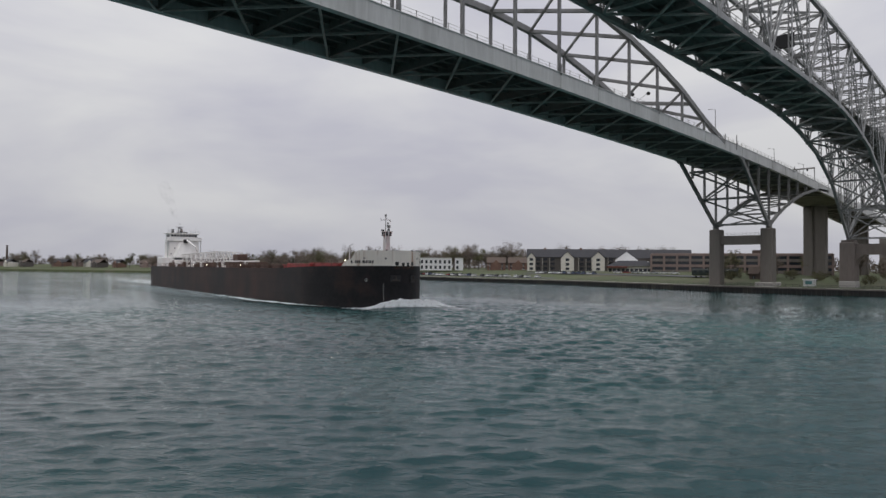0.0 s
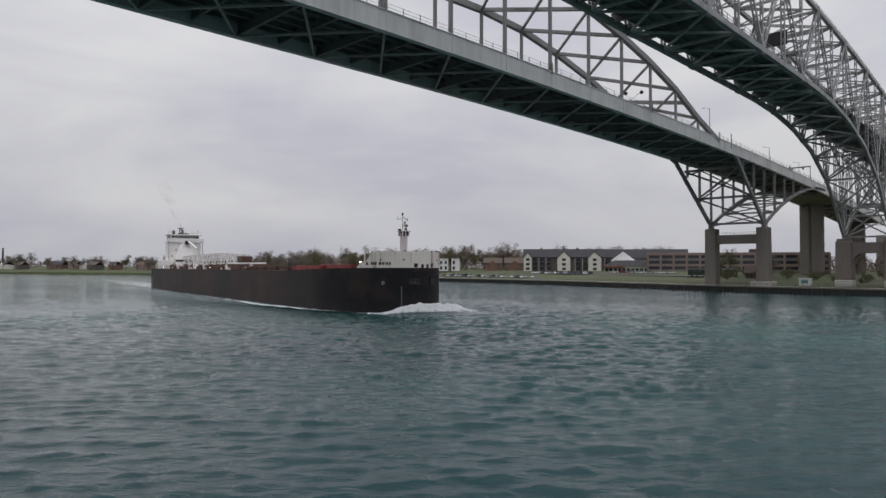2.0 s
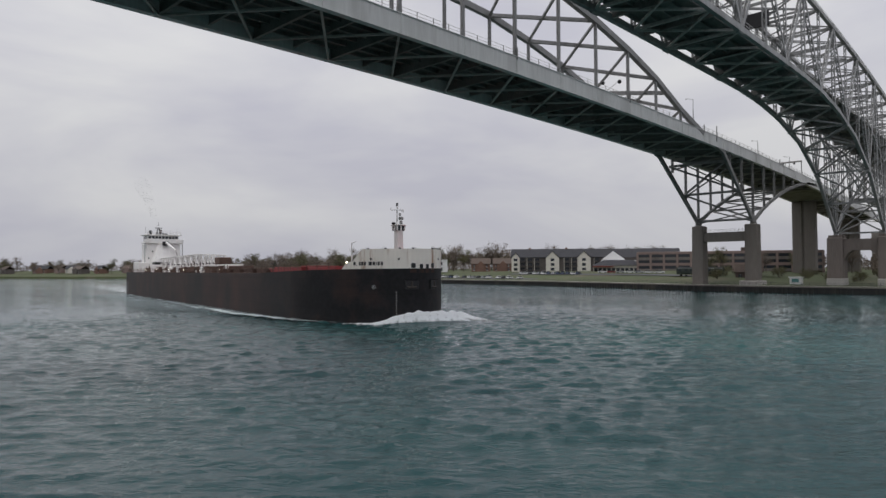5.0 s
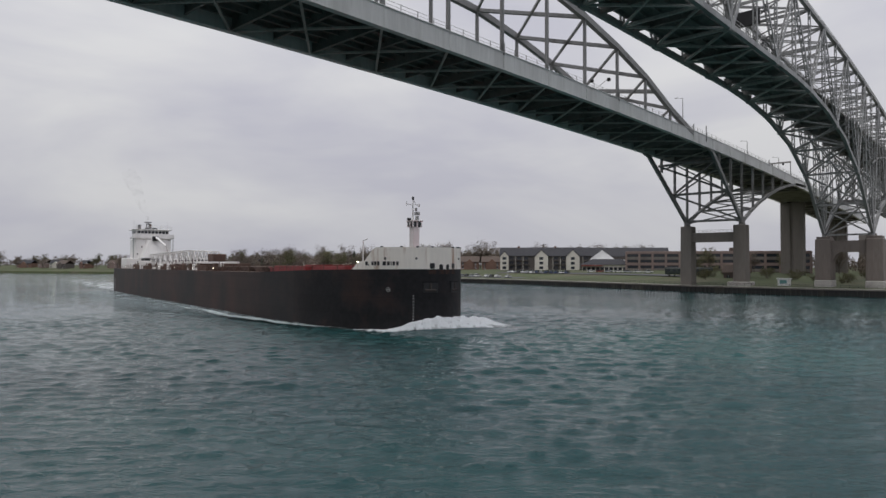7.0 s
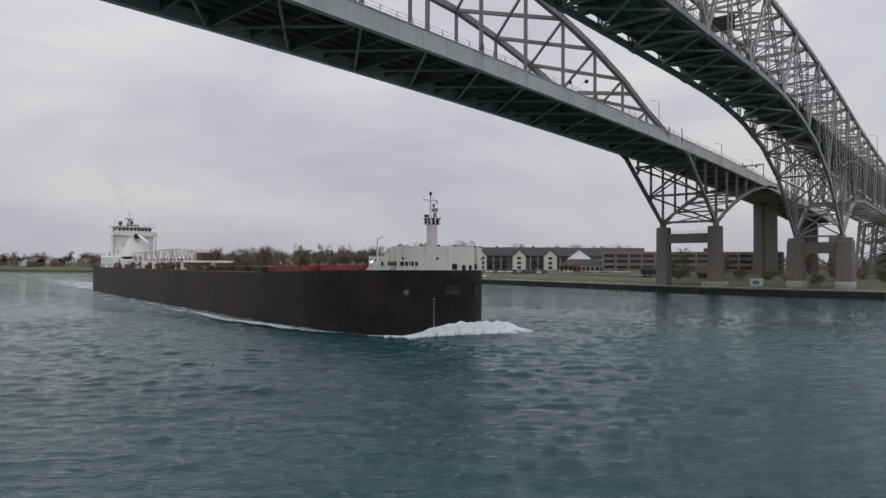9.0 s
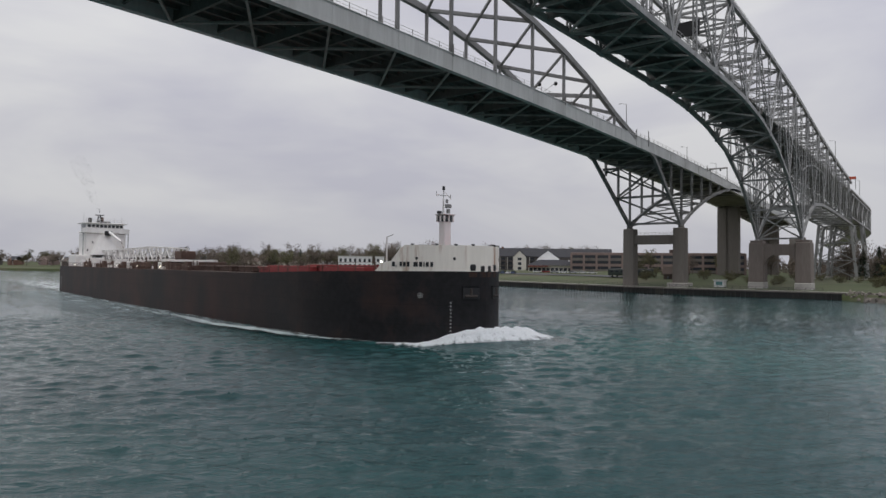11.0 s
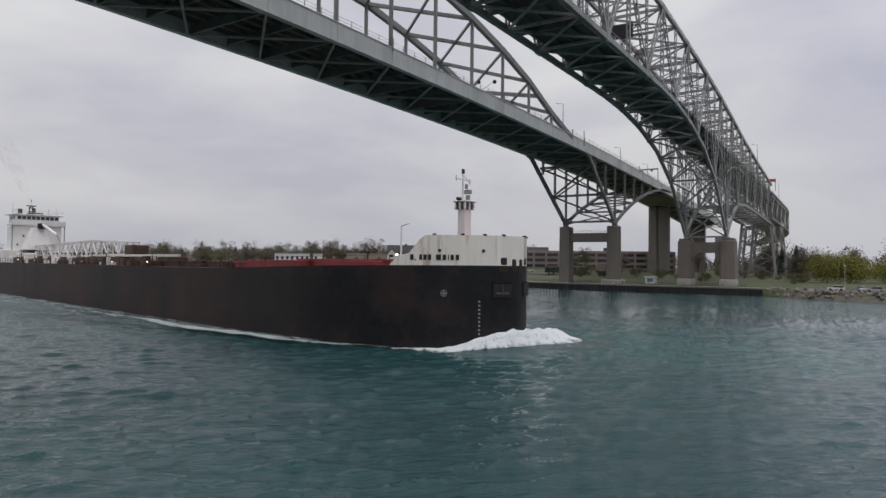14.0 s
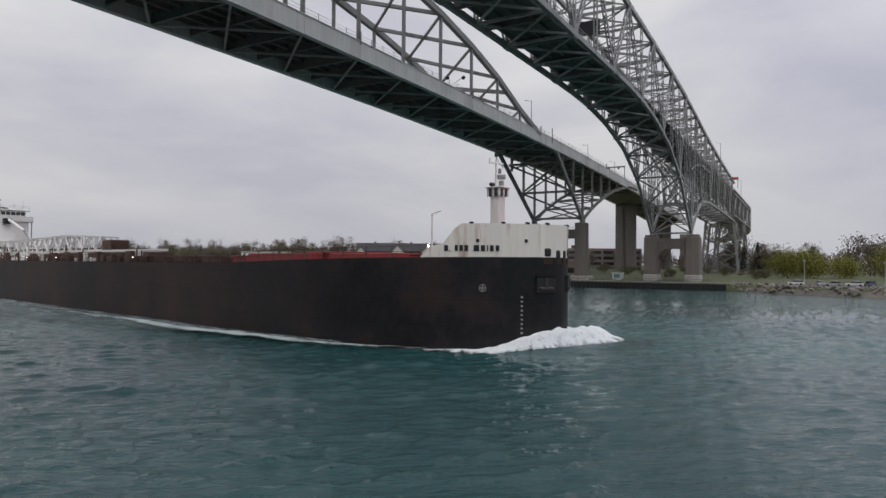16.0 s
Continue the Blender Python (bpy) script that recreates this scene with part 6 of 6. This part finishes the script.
for o in (bow_wave, wake, smoke):
    o.scale = (0.95, 0.95, 1.0)


# ---- small things on and round the bridges ----
def lamp_post(x, y, z, h, side, name="street_lamp"):
    t = thing(name, "slim grey street lamp on the bridge deck", "street lamp", "bridge lamps", at=(x, y, z))
    part("pole", cyl(B(), (0, 0, 0), (0, 0, h), 0.14, 0.08, 6), STEEL_NEW, t)
    part("arm", cyl(B(), (0, 0, h - 0.1), (0, side * 1.6, h + 0.3), 0.06, 0.05, 5), STEEL_NEW, t)
    part("lamp_head", box(B(), 0, side * 1.9, h + 0.3, 0.3, 0.8, 0.15, 0.04), STEEL_NEW, t)


for x in (205, 262, 300, 340):
    lamp_post(x, NB_N - 0.1, nb_top(x) - 0.1, 8.4 if x < 250 else 5.0, 1)
for x in (330, 420):
    lamp_post(x, OB_N - 1.6, ob_deck(x) - 0.2, 13 if x < 400 else 8, 1)
for x in (118, 165, 212, 222, 286):
    t = thing("deck_bracket", "short steel service mast on the bridge girder", "mast", "service masts", at=(x, NB_N - 0.55, nb_top(x)))
    part("mast", box(B(), 0, 0, 0.6, 0.25, 0.25, 5.0 if x == 222 else 2.4, 0.03), STEEL_NEW, t)
    part("bracket", box(B(), 0, 0.2, -0.4, 0.4, 0.5, 0.4, 0.03), STEEL_NEW, t)

# dark lane sign under the top bracing of the truss bridge
t = thing("lane_sign", "black back of an overhead lane sign on the truss bridge", "sign", at=(151.5, 44.2, 57.9))
part("panel", box(B(), 0, 0, 0, 0.6, 4.8, 3.0, 0.08), BLACK, t)
g = B()
beam(g, (0.4, -3.8, 1.0), (0.4, 10.9, 1.0), 0.3, 0.3)
beam(g, (0.4, -3.8, -1.0), (0.4, 10.9, -1.0), 0.3, 0.3)
part("gantry", g, STEEL_OLD, t)
for y in (-1.5, 1.5):
    part("hanger_bar", box(B(), 0.3, y, 0, 0.2, 0.2, 3.4), STEEL_OLD, t)

# sign gantry on the arch bridge, beyond the pier
t = thing("sign_gantry", "thin overhead sign gantry with small lamps", "gantry", at=(318, 0, nb_top(318)))
for y in (NB_N + 0.2, NB_F - 0.2):
    part("gantry_post", box(B(), 0, y, 3.0, 0.3, 0.3, 6.2), STEEL_NEW, t)
part("gantry_beam", box(B(), 0, (NB_N + NB_F) / 2, 6.0, 0.5, NB_F - NB_N, 0.6, 0.05), STEEL_UNDER, t)
for k in range(4):
    part("signal_head", box(B(), 0, NB_N + 3 + k * 4.4, 5.3, 0.4, 0.7, 0.8, 0.05), BLACK, t)

# red inspection sign on the truss
ORANGE = mat("orange_red_paint", (0.45, 0.07, 0.03), 0.6)
t = thing("lane_signal_board", "orange-red warning board on the truss bridge", "sign", at=(392, OB_N - 1.2, ob_deck(392)))
part("board", box(B(), 0, 0, 5.2, 0.4, 3.4, 1.4, 0.05), ORANGE, t)
for y in (-1.4, 1.4):
    part("support", box(B(), 0, y, 2.4, 0.25, 0.25, 5.6), STEEL_OLD, t)

# round cameras hung from the arch bracing
for x, y, z in ((168.0, 88.0, 57.6), (170.5, 84.5, 57.8)):
    t = thing("traffic_camera", "small black traffic camera on a thin arm", "camera", "traffic cameras", at=(x, y, z))
    g = B()
    bmesh.ops.create_icosphere(g, subdivisions=2, radius=0.55)
    part("housing", g, BLACK, t)
    part("arm", cyl(B(), (0, 0, 0.3), (-9, 3, -6.5 + nb_top(x) - 51), 0.07, 0.07, 5), STEEL_NEW, t)

# white kiosk and fence on the promenade
t = thing("white_kiosk", "small white kiosk with a teal sign beside the promenade", "kiosk", at=(262.5, 67.5, gz(262.5, 67.5)))
part("wall", box(B(), 0, 0, 1.1, 2.6, 3.6, 2.3, 0.05), WHITE_B, t)
part("roof", box(B(), 0, 0, 2.4, 3.2, 4.2, 0.25, 0.05), WHITE_B, t)
part("panel", box(B(), -1.34, 0, 1.3, 0.06, 2.2, 1.2), mat("teal_sign", (0.10, 0.24, 0.24), 0.5), t)

FENCE = mat("dark_fence_steel", (0.05, 0.05, 0.052), 0.6)
t = thing("promenade_railing", "low dark steel railing along the riverside walk", "railing")
for k in range(64):
    y0, y1 = 34 + k * 2.4, 34 + (k + 1) * 2.4
    a, b = (shore_x(y0) + 6.5, y0), (shore_x(y1) + 6.5, y1)
    g = B()
    beam(g, (*a, 2.2), (*a, 3.3), 0.1, 0.1)
    for hgt in (0.5, 1.05):
        beam(g, (*a, 2.22 + hgt), (*b, 2.22 + hgt), 0.07, 0.07)
    part("rail_section", g, FENCE, t)

# dark parked railcar and sheds behind the promenade
t = thing("railway_coach", "dark green old railway coach parked on the bank", "railcar", at=(305, 118, gz(305, 118)), turn=-68)
part("body", box(B(), 0, 0, 2.3, 20, 3.0, 2.8, 0.25), mat("dark_green_coach_paint", (0.02, 0.03, 0.024), 0.5), t)
part("roof", box(B(), 0, 0, 3.85, 20.2, 2.6, 0.5, 0.2), BLACK, t)
for k in range(8):
    part("window", box(B(), -8.4 + k * 2.4, -1.52, 2.8, 1.3, 0.06, 0.9), PANE, t)
for x in (-7, 7):
    g = B()
    for dx in (-1.1, 1.1):
        for y in (-0.75, 0.75):
            cyl(g, (x + dx, y - 0.07, 0.45), (x + dx, y + 0.07, 0.45), 0.45, 0.45, 12)
    part("bogie", g, BLACK, t)

# shrubs on the bank under the bridges
def make_shrub(seed):
    rng = random.Random(seed)
    t = thing("shrub", "low brown-green shrub on the river bank", "shrub", "shrubs under the bridges")
    cr = B()
    st = B()
    for k in range(7):
        e = Vector((rng.uniform(-1.2, 1.2), rng.uniform(-1.2, 1.2), rng.uniform(1.0, 2.4)))
        cyl(st, (0, 0, -0.1), e, 0.05, 0.015, 4)
        for j in range(45):
            p = e + Vector((rng.gauss(0, 0.5), rng.gauss(0, 0.5), rng.gauss(-0.3, 0.45)))
            if p.z < 0.1:
                continue
            q = Euler((rng.uniform(0, 6.3), rng.uniform(0, 6.3), rng.uniform(0, 6.3))).to_matrix()
            s = rng.uniform(0.12, 0.26)
            cr.faces.new([cr.verts.new(p + q @ Vector(w)) for w in ((-s, -s * 0.4, 0), (s * 0.2, -s * 0.5, 0), (s, s * 0.2, 0), (-s * 0.3, s * 0.5, 0))])
    part("stem", st, BARK, t)
    part("foliage", cr, BUD, t)
    return t


sr = random.Random(21)
first = [make_shrub(41), make_shrub(42)]
for k in range(46):
    y = sr.uniform(20, 130)
    x = shore_x(y) + sr.uniform(38, 110)
    m = pose(x, y, gz(x, y), 0, 0, sr.uniform(0, 360))
    if k < 2:
        first[k].matrix_world = m
    else:
        o = copy_thing(first[k % 2], m)
        s = sr.uniform(0.7, 1.5)
        o.scale = (s, s, s)

# lamp posts and a mast on the open bank
for y, h in ((6, 7.5), (-14, 7.0), (-40, 7.0)):
    x = shore_x(y) + 18
    t = thing("street_lamp", "pale street lamp in the riverside car park", "street lamp", "car park lamps", at=(x, y, gz(x, y) - 0.2))
    part("pole", cyl(B(), (0, 0, 0), (0, 0, h), 0.13, 0.09, 6), CONC_PALE, t)
    part("lamp_head", box(B(), 0, 0, h + 0.1, 0.7, 0.7, 0.35, 0.08), CONC_PALE, t)
t = thing("water_tower_mast", "thin dark chimney stack on the far bank", "chimney", at=(bearing(12.0, 960)[0], bearing(12.0, 960)[1], 6))
part("shaft", cyl(B(), (0, 0, 0), (0, 0, 24), 1.4, 1.0, 12), BROWN, t)
part("rim", cyl(B(), (0, 0, 23.6), (0, 0, 24.4), 1.3, 1.3, 12), BROWN, t)


def motions():
    walk(freighter, SHIP_ROWS)
    walk(bow_wave, SHIP_ROWS)
    walk(wake, SHIP_ROWS)
    walk(smoke, SHIP_ROWS)
    walk(water, [(t, pose(-0.25 * t, -0.55 * t, 0)) for t in (0, 8, 16)])


motions()
